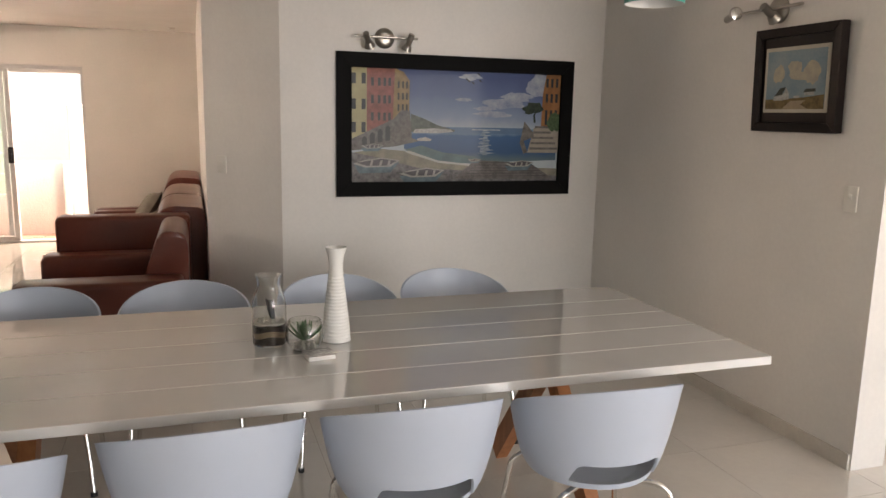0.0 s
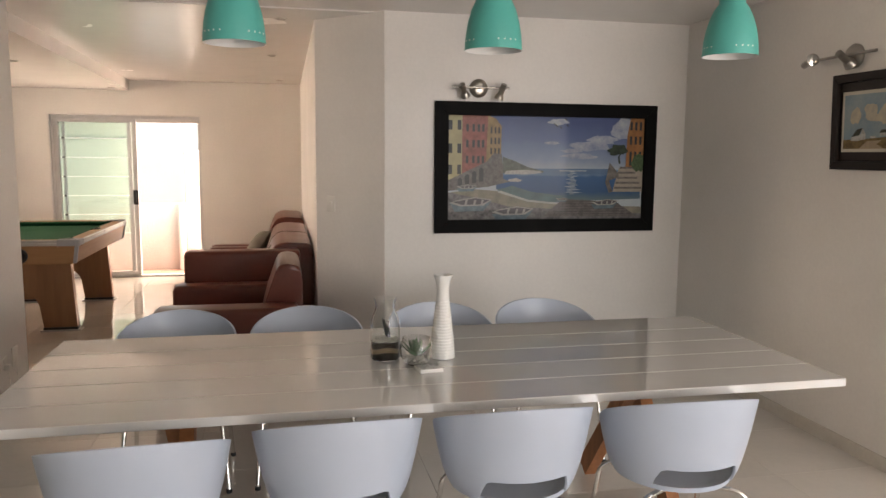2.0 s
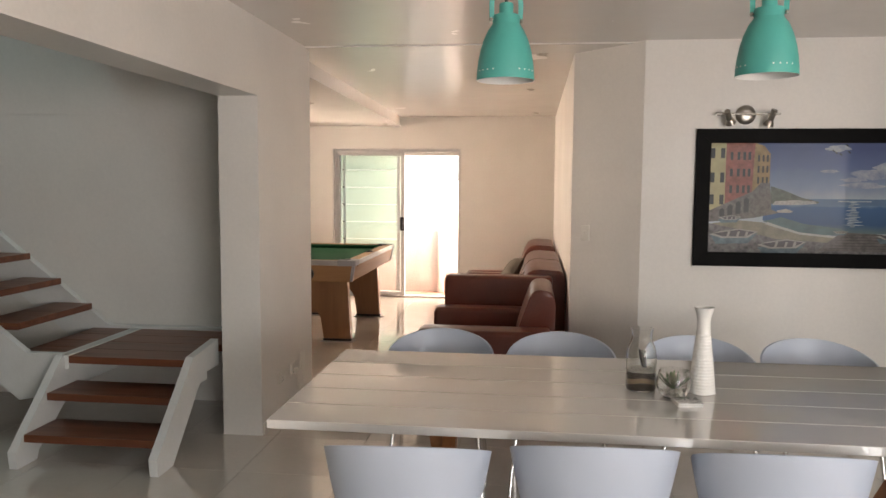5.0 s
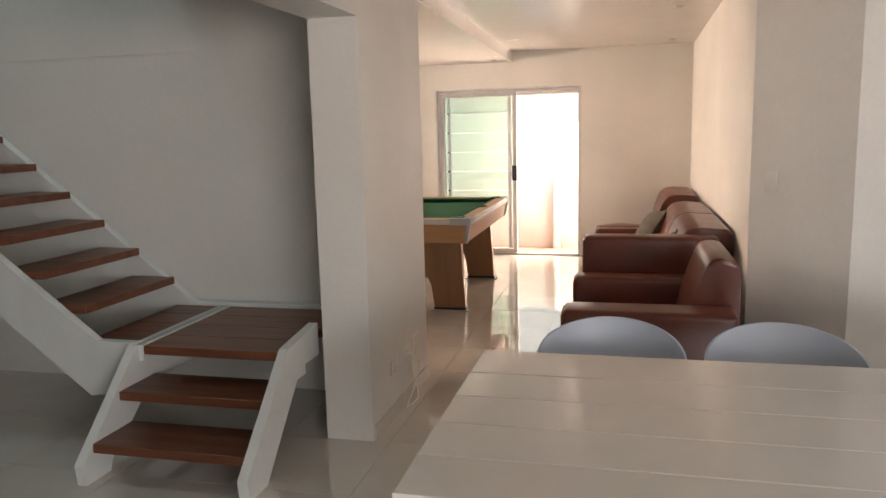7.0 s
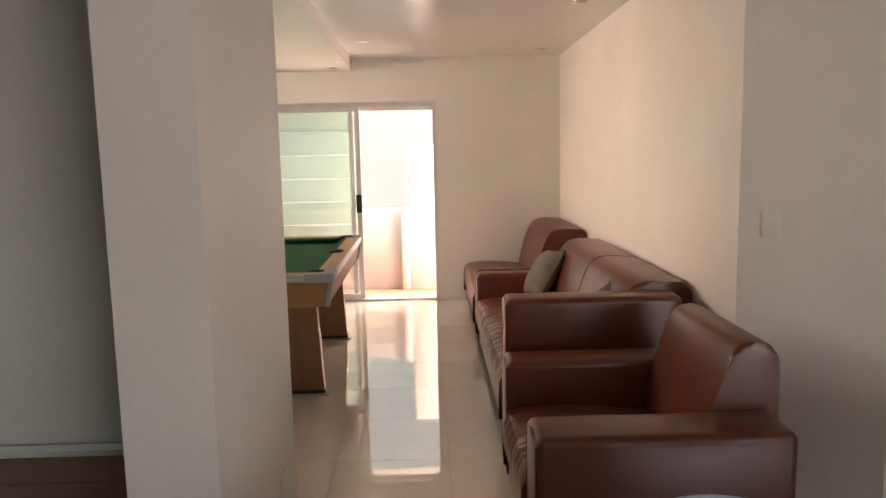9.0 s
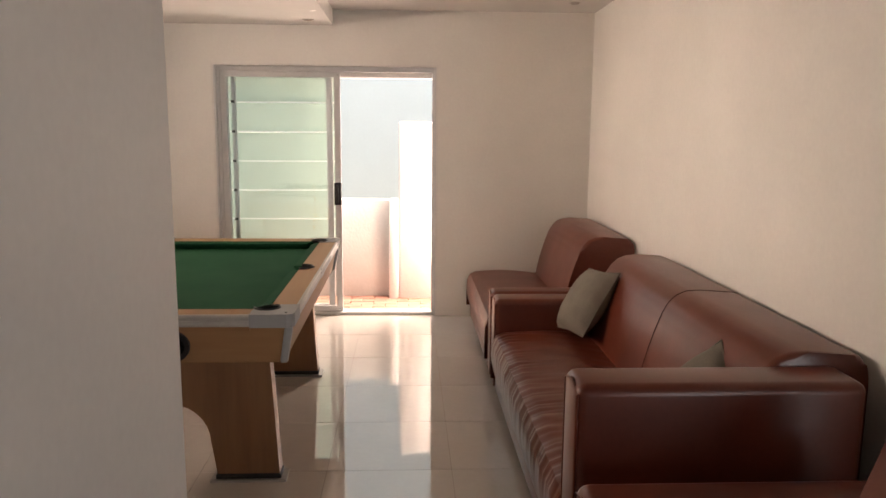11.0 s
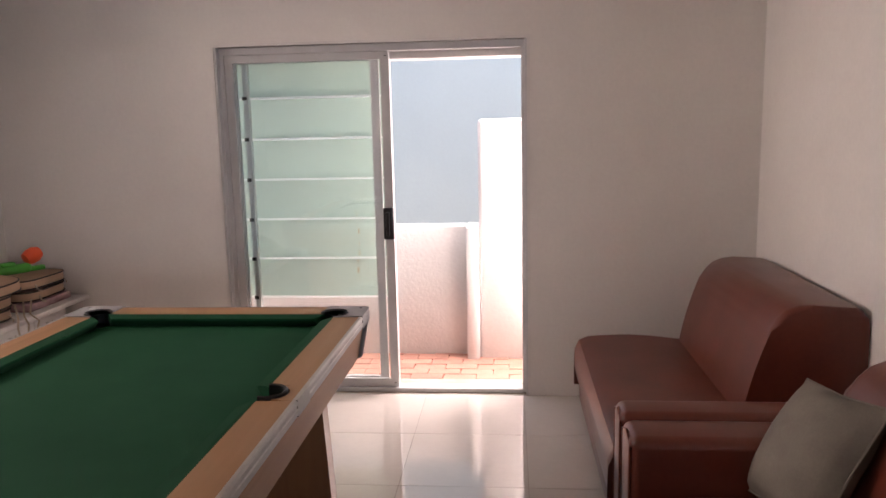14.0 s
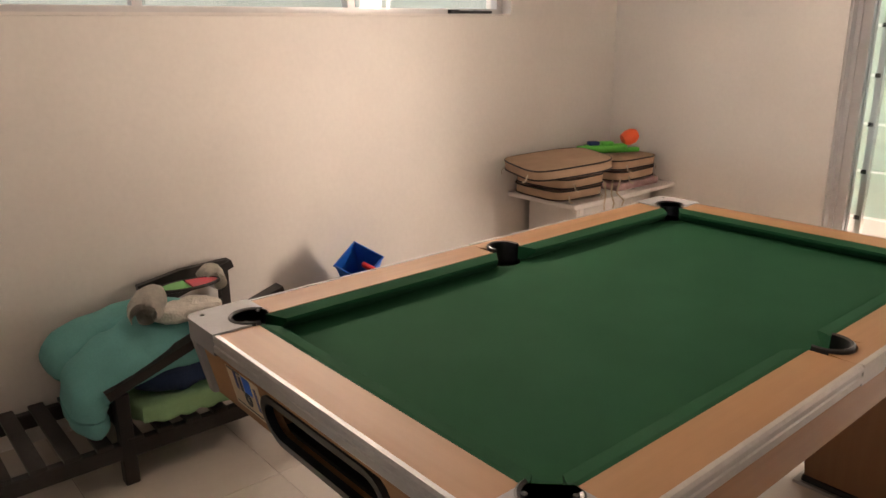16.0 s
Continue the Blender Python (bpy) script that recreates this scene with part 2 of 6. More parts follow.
def paint_grad(name, z0, z1, stops, blot=0.05):
    """Paint that blends from one tone to the next up the picture, a little uneven."""
    m = paint(name, stops[0][1])
    n, l = m.node_tree.nodes, m.node_tree.links
    co, sep, mr, ramp = n.new("ShaderNodeTexCoord"), n.new("ShaderNodeSeparateXYZ"), n.new("ShaderNodeMapRange"), n.new("ShaderNodeValToRGB")
    nz, ad = n.new("ShaderNodeTexNoise"), n.new("ShaderNodeMath")
    nz.inputs["Scale"].default_value, nz.inputs["Detail"].default_value = 9.0, 6
    l.new(co.outputs["Object"], sep.inputs[0])
    l.new(co.outputs["Object"], nz.inputs["Vector"])
    mr.inputs["From Min"].default_value, mr.inputs["From Max"].default_value = z0, z1
    l.new(sep.outputs["Z"], mr.inputs["Value"])
    ad.operation = "MULTIPLY_ADD"
    ad.inputs[1].default_value = blot * 4
    l.new(nz.outputs["Fac"], ad.inputs[0])
    l.new(mr.outputs[0], ad.inputs[2])
    while len(ramp.color_ramp.elements) < len(stops):
        ramp.color_ramp.elements.new(0.5)
    for e, (p, c) in zip(ramp.color_ramp.elements, stops):
        e.position, e.color = min(1.0, p + blot * 2), (*(0.75 * q for q in c), 1)
    l.new(ad.outputs[0], ramp.inputs[0])
    l.new(ramp.outputs[0], n["Principled BSDF"].inputs["Base Color"])
    return m


# ---- mesh helpers ----


def box(bm, x0, x1, y0, y1, z0, z1, bevel=0.0, seg=2, m=None):
    r = bmesh.ops.create_cube(bm, size=1.0)
    vs = r["verts"]
    for v in vs:
        v.co = Vector((x0 + (v.co.x + 0.5) * (x1 - x0), y0 + (v.co.y + 0.5) * (y1 - y0), z0 + (v.co.z + 0.5) * (z1 - z0)))
    if bevel:
        es = list({e for v in vs for e in v.link_edges})
        r2 = bmesh.ops.bevel(bm, geom=es, offset=bevel, segments=seg, profile=0.5, affect="EDGES")
        vs = list({v for f in r2["faces"] for v in f.verts} | {v for v in vs if v.is_valid})
    if m is not None:
        bmesh.ops.transform(bm, matrix=m, verts=vs)
    return vs


def prism(bm, outline, z0, z1, m=None):
    """A plan outline (counter-clockwise) raised from z0 to z1; either may be a function of (x, y)."""
    f0 = z0 if callable(z0) else (lambda x, y: z0)
    f1 = z1 if callable(z1) else (lambda x, y: z1)
    lo = [bm.verts.new((x, y, f0(x, y))) for x, y in outline]
    hi = [bm.verts.new((x, y, f1(x, y))) for x, y in outline]
    k = len(outline)
    bm.faces.new(hi)
    bm.faces.new(lo[::-1])
    for i in range(k):
        bm.faces.new((lo[i], lo[(i + 1) % k], hi[(i + 1) % k], hi[i]))
    if m is not None:
        bmesh.ops.transform(bm, matrix=m, verts=lo + hi)
    return lo + hi


def extrude_y(bm, outline, y0, y1, bevel=0.0, seg=3):
    """An (x, z) outline drawn out along y."""
    a = [bm.verts.new((x, y0, z)) for x, z in outline]
    b = [bm.verts.new((x, y1, z)) for x, z in outline]
    k = len(outline)
    fa, fb = bm.faces.new(a), bm.faces.new(b[::-1])
    for i in range(k):
        bm.faces.new((a[(i + 1) % k], a[i], b[i], b[(i + 1) % k]))
    if bevel:
        es = list(fa.edges) + list(fb.edges)
        bmesh.ops.bevel(bm, geom=es, offset=bevel, segments=seg, profile=0.5, affect="EDGES")
    bmesh.ops.recalc_face_normals(bm, faces=bm.faces[:])


def lathe(bm, profile, n=32, at=(0, 0, 0), closed=False):
    """A profile of (radius, z) turned about the z axis."""
    rings = []
    for r, z in profile:
        rings.append([bm.verts.new((at[0] + r * math.cos(2 * math.pi * i / n), at[1] + r * math.sin(2 * math.pi * i / n), at[2] + z)) for i in range(n)])
    for a, b in zip(rings, rings[1:] + ([rings[0]] if closed else [])):
        for i in range(n):
            bm.faces.new((a[i], a[(i + 1) % n], b[(i + 1) % n], b[i]))
    if not closed:
        for ring, r, flip in ((rings[0], profile[0][0], True), (rings[-1], profile[-1][0], False)):
            if r < 0.0015:
                bmesh.ops.pointmerge(bm, verts=ring, merge_co=sum((v.co for v in ring), Vector()) / n)
    return rings


def cap(bm, ring, flip=False):
    bm.faces.new(ring[::-1] if flip else ring)


def tube(bm, pts, r, n=10, closed=False, flat=None):
    """A round (or flat, (width, thickness)) bar along points."""
    pts = [Vector(p) for p in pts]
    k = len(pts)
    rings = []
    ref = Vector((0, 0, 1))
    for i, p in enumerate(pts):
        a = pts[(i - 1) % k] if (i or closed) else p
        b = pts[(i + 1) % k] if (i < k - 1 or closed) else p
        d = (b - a).normalized()
        if abs(d.dot(ref)) > 0.95:
            ref = Vector((0, 1, 0)) if abs(d.y) < 0.9 else Vector((1, 0, 0))
        u = d.cross(ref).normalized()
        w = u.cross(d).normalized()
        ref = w
        if flat:
            c = ((flat[0], flat[1]), (-flat[0], flat[1]), (-flat[0], -flat[1]), (flat[0], -flat[1]))
            rings.append([bm.verts.new(p + u * x / 2 + w * y / 2) for x, y in c])
        else:
            rings.append([bm.verts.new(p + (u * math.cos(2 * math.pi * j / n) + w * math.sin(2 * math.pi * j / n)) * r) for j in range(n)])
    m = len(rings[0])
    for a, b in zip(rings, rings[1:] + ([rings[0]] if closed else [])):
        for j in range(m):
            bm.faces.new((a[j], a[(j + 1) % m], b[(j + 1) % m], b[j]))
    if not closed:
        bm.faces.new(rings[0][::-1])
        bm.faces.new(rings[-1])


def arc(c, r, a0, a1, n, plane="xz"):
    out = []
    for i in range(n + 1):
        a = radians(a0 + (a1 - a0) * i / n)
        u, v = r * math.cos(a), r * math.sin(a)
        out.append((c[0] + u, c[1], c[2] + v) if plane == "xz" else (c[0], c[1] + u, c[2] + v) if plane == "yz" else (c[0] + u, c[1] + v, c[2]))
    return out


def finish(name, bm, material, smooth=True):
    bmesh.ops.recalc_face_normals(bm, faces=bm.faces[:])
    me = bpy.data.meshes.new(name)
    bm.to_mesh(me)
    bm.free()
    for p in me.polygons:
        p.use_smooth = smooth
    if smooth:
        me.set_sharp_from_angle(angle=radians(38))
    me.materials.append(material)
    return me


def part(name, bm, material, parent, label="", smooth=True, at=None):
    """One mesh object under a thing or a part, in the thing's own coordinates."""
    ob = new(name, finish(name, bm, material, smooth))
    ob.parent = parent
    if at is not None:
        ob.matrix_basis = at
    if label:
        ob["label"] = label
    return ob


def thing(name, x=0.0, y=0.0, z=0.0, rz=0.0, label="", category="", group=""):
    ob = new(name)
    ob.empty_display_size = 0.1
    ob.matrix_basis = pose(x, y, z, 0, 0, rz)
    return tagged(ob, label, category, group)


def structure(name, bm, material, label, category, smooth=False):
    return tagged(new(name, finish(name, bm, material, smooth)), label, category, kind="structure")


def boxes(*dims):
    bm = bmesh.new()
    for d in dims:
        box(bm, *d)
    return bm


def rounded(dims, bevel, seg=3, wob=0.0, cuts=0, seed=0.0):
    """A soft rounded block; wob pushes its skin in and out a little."""
    bm = bmesh.new()
    box(bm, *dims, bevel=bevel, seg=seg)
    if cuts:
        bmesh.ops.subdivide_edges(bm, edges=[e for e in bm.edges if e.calc_length() > 0.1], cuts=cuts, use_grid_fill=True)
    if wob:
        for v in bm.verts:
            v.co += noise.noise_vector(v.co * 5 + Vector((seed, seed * 2, 0))) * wob
    return bm

# ---- the large structure ----
X_R, X_L, Y_F = 0.14, -4.35, 10.288          # lounge: wall behind the sofas, window wall, far wall
DOOR_L, DOOR_R, DOOR_T = -2.945, -1.145, 2.08
Y_P, X_D = 5.35, 2.93                        # dining: picture wall, side wall
X_B0, X_B1 = -2.10, -1.845                   # wall between dining and stairs
Z_D = 2.61


def z_lounge(x, y):
    return 2.60 - 0.016 * (y - 5.45)


structure("floor", boxes((-6.3, 6.3, -3.7, 10.59, -0.08, -0.004)), GROUT, "glossy cream porcelain tiled floor", "floor")
structure("wall_far", boxes((-4.55, DOOR_L, Y_F, 10.59, 0, 2.9), (DOOR_R, 0.32, Y_F, 10.59, 0, 2.9), (DOOR_L, DOOR_R, Y_F, 10.59, DOOR_T, 2.9)),
          WALL, "cream painted far lounge wall with a door opening", "wall")
structure("wall_lounge_right", boxes((X_R, 0.34, 5.77, Y_F - 0.001, 0, 2.9)), WALL, "cream painted wall behind the leather sofas", "wall")
bm = bmesh.new()
prism(bm, [(X_R, 5.769), (0.602, Y_P), (0.64, 5.56), (0.32, 5.80)], 0, 2.9)
structure("wall_angled", bm, WALL, "narrow cream wall set at an angle with a light switch", "wall")
structure("wall_dining_picture", boxes((0.603, X_D + 0.2, Y_P, 5.57, 0, 2.9)), WALL, "cream painted dining wall carrying a large picture", "wall")
structure("wall_dining_right", boxes((X_D, X_D + 0.2, 2.86, Y_P - 0.001, 0, 2.9)), WALL, "cream painted dining side wall ending at an opening", "wall")
structure("wall_side_room", boxes((X_D + 0.2, 6.3, 3.3, 3.5, 0, 2.9)), WALL, "plain cream wall closing the side room", "wall")
structure("wall_side_outer", boxes((6.2, 6.3, -3.5, 3.3, 0, 0.6), (6.2, 6.3, -3.5, 3.3, 2.4, 2.9), (6.2, 6.3, -3.5, -2.8, 0.6, 2.4), (6.2, 6.3, 1.2, 3.3, 0.6, 2.4)),
          WALL, "plain cream outer wall with a wide window opening", "wall")
structure("wall_back", boxes((-6.3, 1.5, -3.7, -3.5, 0, 2.9), (5.5, 6.3, -3.7, -3.5, 0, 2.9), (1.5, 5.5, -3.7, -3.5, 0, 0.5), (1.5, 5.5, -3.7, -3.5, 2.4, 2.9)),
          WALL, "plain cream rear wall with a wide window opening", "wall")
structure("wall_stair_opening", boxes((X_B0, X_B1, 4.42, 5.52, 0, 2.9), (X_B0, X_B1, 1.4, 4.42, 2.14, 2.9), (X_B0, X_B1, -3.5, 1.4, 0, 2.9)),
          WALL, "cream wall with a wide opening to the staircase", "wall")
structure("wall_stair_back", boxes((-6.3, X_B0 - 0.001, 5.12, 5.40, 0, 5.2)), WALL, "grey-white plastered wall behind the stairs", "wall")
structure("wall_stair_left", boxes((-6.3, -6.2, -3.5, 5.12, 0, 5.2)), WALL, "plain wall closing the stairwell", "wall")
structure("wall_stair_front", boxes((-6.2, X_B0, -3.5, -3.3, 2.9, 5.2), (X_B0, X_B0 + 0.1, -3.5, 5.12, 2.9, 5.2)), WALL, "plain upper stairwell wall", "wall")
structure("wall_lounge_left", boxes((-4.55, X_L, 5.40, Y_F, 0, 1.61), (-4.55, X_L, 5.40, Y_F, 2.27, 2.9), (-4.55, X_L, 5.40, 6.35, 1.61, 2.27), (-4.55, X_L, 9.35, Y_F, 1.61, 2.27)),
          WALL, "cream painted lounge wall with a high wide window", "wall")
# runs past the outer wall as an unseen overhang that blocks the sun
structure("ceiling_dining", boxes((X_B1, 8.3, -3.7, 5.404, Z_D, 2.95)), CEIL, "glossy cream painted dining ceiling", "ceiling")
bm = bmesh.new()
prism(bm, [(-4.45, 5.41), (0.7, 5.41), (0.7, 10.4), (-4.45, 10.4)], z_lounge, 2.95)
structure("ceiling_lounge", bm, CEIL, "cream painted lounge ceiling with small downlights", "ceiling")
bm = bmesh.new()
prism(bm, [(X_L, 5.402), (-1.98, 5.402), (-1.98, Y_F), (X_L, Y_F)], lambda x, y: z_lounge(x, y) - 0.125, lambda x, y: z_lounge(x, y) + 0.02)
structure("ceiling_bulkhead", bm, CEIL, "lowered cream ceiling strip over the pool table", "ceiling")
structure("ceiling_stair", boxes((-3.27, X_B0, -3.5, 5.12, 2.5, 2.9)), CEIL, "plain ceiling over the stair landing", "ceiling")
structure("ceiling_stairwell", boxes((-6.3, X_B1, -3.5, 5.48, 5.2, 5.3)), CEIL, "plain ceiling over the stairwell", "ceiling")
structure("trim_stair_wall", boxes((-6.2, -3.12, 5.116, 5.12, 2.10, 2.109)), WALL, "thin plaster ledge along the stair wall", "trim")
structure("baseboard_pillar", boxes((X_B1, X_B1 + 0.012, 4.44, 5.51, 0, 0.075)), SKIRT, "cream tile skirting at the pillar", "skirting")
structure("baseboard_dining", boxes((X_D - 0.012, X_D, 2.87, 5.34, 0, 0.075)), SKIRT, "cream tile skirting along the dining wall", "skirting")
structure("baseboard_picture_wall", boxes((0.60, X_D - 0.013, Y_P - 0.012, Y_P, 0, 0.075)), SKIRT, "cream tile skirting under the picture", "skirting")

# outdoors behind the sliding door
structure("ground", boxes((-300, 300, 10.592, 600, -0.3, -0.065), (-300, 300, -600, 10.590, -0.4, -0.09)), JOINT, "sandy ground between and around the pavers", "ground")
bm = bmesh.new()
box(bm, -6.5, -1.555, 11.28, 11.46, -0.07, 0.90, bevel=0.012)
structure("garden_wall_low", bm, PLASTER_OUT, "low white plastered garden wall with dirty foot", "garden wall", True)
bm = bmesh.new()
box(bm, -1.557, -1.467, 11.15, 11.46, -0.07, 0.905, bevel=0.012)
structure("garden_wall_pier", bm, PLASTER_OUT, "white plastered pier ending the low wall", "wall pier", True)
bm = bmesh.new()
box(bm, -1.465, 1.8, 11.17, 11.46, -0.07, 1.65, bevel=0.03, seg=3)
structure("garden_wall_tall", bm, PLASTER_OUT, "tall white plastered garden wall with rounded corner", "garden wall", True)
structure("door_lintel", boxes((DOOR_L, DOOR_R, 10.43, 10.59, 2.0, DOOR_T)), PLASTER_OUT, "white plastered lintel outside the sliding door", "lintel")
# added stand-in that darkens what shows through the lounge window
structure("window_backdrop_wall", boxes((-6.6, -6.4, 5.6, 11.2, -0.09, 3.4)), PLASTER_SIDE, "grey-green wall added outside the lounge window to darken its view", "garden wall")
structure("neighbour_wall", boxes((-12, 8, 13.6, 13.8, -0.07, 6.5)), PLASTER_BLUE, "pale blue-grey plastered wall of the house next door", "house wall")

structure("trim_door", boxes((DOOR_L - 0.016, DOOR_L, Y_F - 0.005, Y_F + 0.04, 0, DOOR_T + 0.016), (DOOR_R, DOOR_R + 0.016, Y_F - 0.005, Y_F + 0.04, 0, DOOR_T + 0.016),
                             (DOOR_L, DOOR_R, Y_F - 0.005, Y_F + 0.04, DOOR_T, DOOR_T + 0.016)), WHITE_WOOD, "thin white trim around the sliding door", "trim")

# ---- sliding door, louvres and lounge window ----
door = tagged(thing("door_1", DOOR_L, 10.345, 0, 0), "half-open aluminium sliding door with frosted louvres outside", "sliding door", kind="structure")
W, H = DOOR_R - DOOR_L, DOOR_T
bm = boxes((0, 0.035, 0, 0.085, 0, H), (W - 0.03, W, 0, 0.085, 0, H), (0.035, W - 0.03, 0, 0.085, H - 0.04, H), (0.035, W - 0.03, -0.012, 0.085, 0, 0.022), (0, 0.012, -0.055, -0.0005, 0, H), (W - 0.012, W, -0.055, -0.0005, 0, H))
part("door_frame", bm, ALU, door)
for name, x0, x1, y0 in (("fixed_leaf", 0.036, 0.94, 0.062), ("sliding_leaf", 0.036, 1.01, 0.012)):
    bm = boxes((x0, x0 + 0.045, y0, y0 + 0.03, 0.025, H - 0.042), (x1 - 0.05, x1, y0, y0 + 0.03, 0.025, H - 0.042),
               (x0 + 0.045, x1 - 0.05, y0, y0 + 0.03, 0.025, 0.075), (x0 + 0.045, x1 - 0.05, y0, y0 + 0.03, H - 0.085, H - 0.042))
    leaf = part(name, bm, ALU, door, "grey aluminium leaf")
    pane = part("pane", boxes((x0 + 0.04, x1 - 0.045, y0 + 0.013, y0 + 0.017, 0.07, H - 0.08)), PANE, leaf, "clear glass pane")
    pane.visible_shadow = False
    if name == "sliding_leaf":
        bm = bmesh.new()
        box(bm, x1 - 0.058, x1 + 0.004, y0 - 0.03, y0, 0.945, 1.135, bevel=0.008)
        box(bm, x1 - 0.04, x1 - 0.02, y0 - 0.045, y0 - 0.028, 0.97, 1.11, bevel=0.004)
        part("handle", bm, BLACK, leaf, "black plastic pull handle")
        bm = bmesh.new()
        for z in (0.05, H - 0.07):
            lathe(bm, [(0.006, 0), (0.006, 0.004), (0.0, 0.005)], 10, (x1 - 0.02, y0 - 0.005, z))
        part("screw", bm, BLACK, leaf)

louvre = tagged(thing("louvre_screen", DOOR_L, 10.47, 0, 0), "frosted glass louvre blades in a slim metal frame outside the door", "louvre screen")
# left rail is white to stand in for the gap of light there
part("side_rail", boxes((0.105, 0.135, -0.02, 0.02, -0.06, 2.2)), STEEL_W, louvre)
part("side_rail", boxes((0.98, 1.0, -0.02, 0.02, -0.06, 2.2)), ALU, louvre)
for k in range(7):
    z = 0.565 + 0.2455 * k
    blade = part("blade", boxes((0.03, 0.98, -0.003, 0.003, 0.010, 0.240)), FROST, louvre, smooth=False, at=pose(0, 0.012, z, -4, 0, 0))
    part("blade_edge", boxes((0.03, 0.98, -0.004, 0.030, -0.004, 0.0095)), FROST_EDGE, blade, "ground blade edge, whitened for the light along it")
    part("clip", boxes((0.098, 0.125, -0.035, -0.006, -0.010, 0.012)), BLACK, blade, "black clip")
for i in range(8):
    z, x0 = 0.68 + 0.46 * ((i * 0.618) % 1.0), 0.765 + 0.008 * math.sin(i * 2.1)
    part("rust_run", boxes((x0, x0 + 0.004 + 0.004 * (i % 3), -0.012, -0.010, z, z + 0.015 + 0.02 * (i % 2))), STAIN, louvre, "brown rust run")

win = tagged(thing("window_1", -4.47, 6.35, 1.61), "high aluminium window with a white sill", "window", kind="structure")
WL = 3.0
part("window_frame", boxes((0, 0.05, 0, WL, 0, 0.04), (0, 0.05, 0, WL, 0.62, 0.66), (0, 0.05, 0, 0.04, 0.04, 0.62), (0, 0.05, WL - 0.04, WL, 0.04, 0.62),
                           (0, 0.05, 0.98, 1.02, 0.04, 0.62), (0, 0.05, 1.98, 2.02, 0.04, 0.62)), ALU, win)
for k in range(3):
    pane = part("pane", boxes((0.02, 0.026, 0.04 + k, 0.98 + k, 0.04, 0.62)), PANE, win, "clear glass pane")
    pane.visible_shadow = False
part("window_sill", boxes((0.05, 0.118, 0.002, WL - 0.002, 0.001, 0.014)), WHITE_WOOD, win)
bm = bmesh.new()
box(bm, 0.05, 0.075, 2.62, 2.90, 0.016, 0.03, bevel=0.004)
box(bm, 0.05, 0.08, 2.60, 2.66, 0.014, 0.036, bevel=0.004)
part("stay", bm, BLACK, win, "dark window stay")

# ---- staircase ----
stairs = thing("staircase", -3.015, 3.73, 0, 0, "open wooden stair treads on white painted steel stringers", "staircase")
SX0, SX1 = 0.02, 0.80                    # between the two lower stringers
for k in (1, 2):
    bm = bmesh.new()
    box(bm, SX0, SX1, 0.02 + 0.215 * (k - 1), 0.32 + 0.215 * (k - 1), 0.18 * k - 0.045, 0.18 * k, bevel=0.004)
    part("tread", bm, TREAD, stairs, smooth=False)
for k in range(4):                       # the landing's boards
    bm = bmesh.new()
    y0 = 0.42 + 0.222 * k
    box(bm, 0.045, 0.798 if k < 2 else 0.905, y0, y0 + 0.219, 0.495, 0.54, bevel=0.004)
    part("landing_board", bm, TREAD, stairs, smooth=False)
for k in range(4):
    bm = bmesh.new()
    y0 = 0.46 + 0.212 * k
    box(bm, -0.335, 0.003, y0, y0 + 0.209, 0.497, 0.539, bevel=0.004)
    part("landing_board", bm, TREAD, stairs, smooth=False)
part("divider", boxes((0.004, 0.044, 0.42, 1.31, 0.46, 0.545)), STEEL_W, stairs)
for k in range(2, 13):
    bm = bmesh.new()
    x1 = -0.335 - 0.235 * (k - 2)
    box(bm, x1 - 0.30, x1, 0.49, 1.30, 0.18 * (k + 2) - 0.045 - 0.0, 0.18 * (k + 2), bevel=0.004)
    part("tread", bm, TREAD, stairs, smooth=False)


def stringer(plane, at, thick, outline, label=""):
    """A flat steel band cut to an outline of (along, z), standing in the x or y plane."""
    bm2 = bmesh.new()
    a = [bm2.verts.new((at, p, z) if plane == "x" else (p, at, z)) for p, z in outline]
    b = [bm2.verts.new((at + thick, p, z) if plane == "x" else (p, at + thick, z)) for p, z in outline]
    k2 = len(outline)
    bm2.faces.new(a)
    bm2.faces.new(b[::-1])
    for i in range(k2):
        bm2.faces.new((a[i], a[(i + 1) % k2], b[(i + 1) % k2], b[i]))
    return part("stringer", bm2, STEEL_W, stairs, label, smooth=False)


low = [(-0.04, 0.0), (0.13, 0.0), (0.15, 0.05), (0.50, 0.33), (1.34, 0.33), (1.34, 0.545), (0.40, 0.545), (-0.05, 0.10)]
stringer("x", -0.03, 0.05, low)
stringer("x", SX1, 0.05, [(-0.04, 0.0), (0.13, 0.0), (0.50, 0.38), (0.60, 0.38), (0.60, 0.43), (0.78, 0.43), (0.78, 0.60), (0.42, 0.56), (-0.05, 0.10)])
slope = 0.18 / 0.235
up = [(0.0, 0.30), (0.0, 0.55), (-0.24, 0.55), (-0.24 - 3.2, 0.55 + 3.2 * slope), (-0.24 - 3.2, 0.25 + 3.2 * slope), (-0.30, 0.25)]
stringer("y", 0.43, 0.05, up)
stringer("y", 1.305, 0.06, [(0.90, 0.40), (0.90, 0.56), (-0.20, 0.56), (-0.24, 0.58), (-0.24 - 3.2, 0.62 + 3.2 * slope), (-0.24 - 3.2, 0.30 + 3.2 * slope), (-0.30, 0.30)])

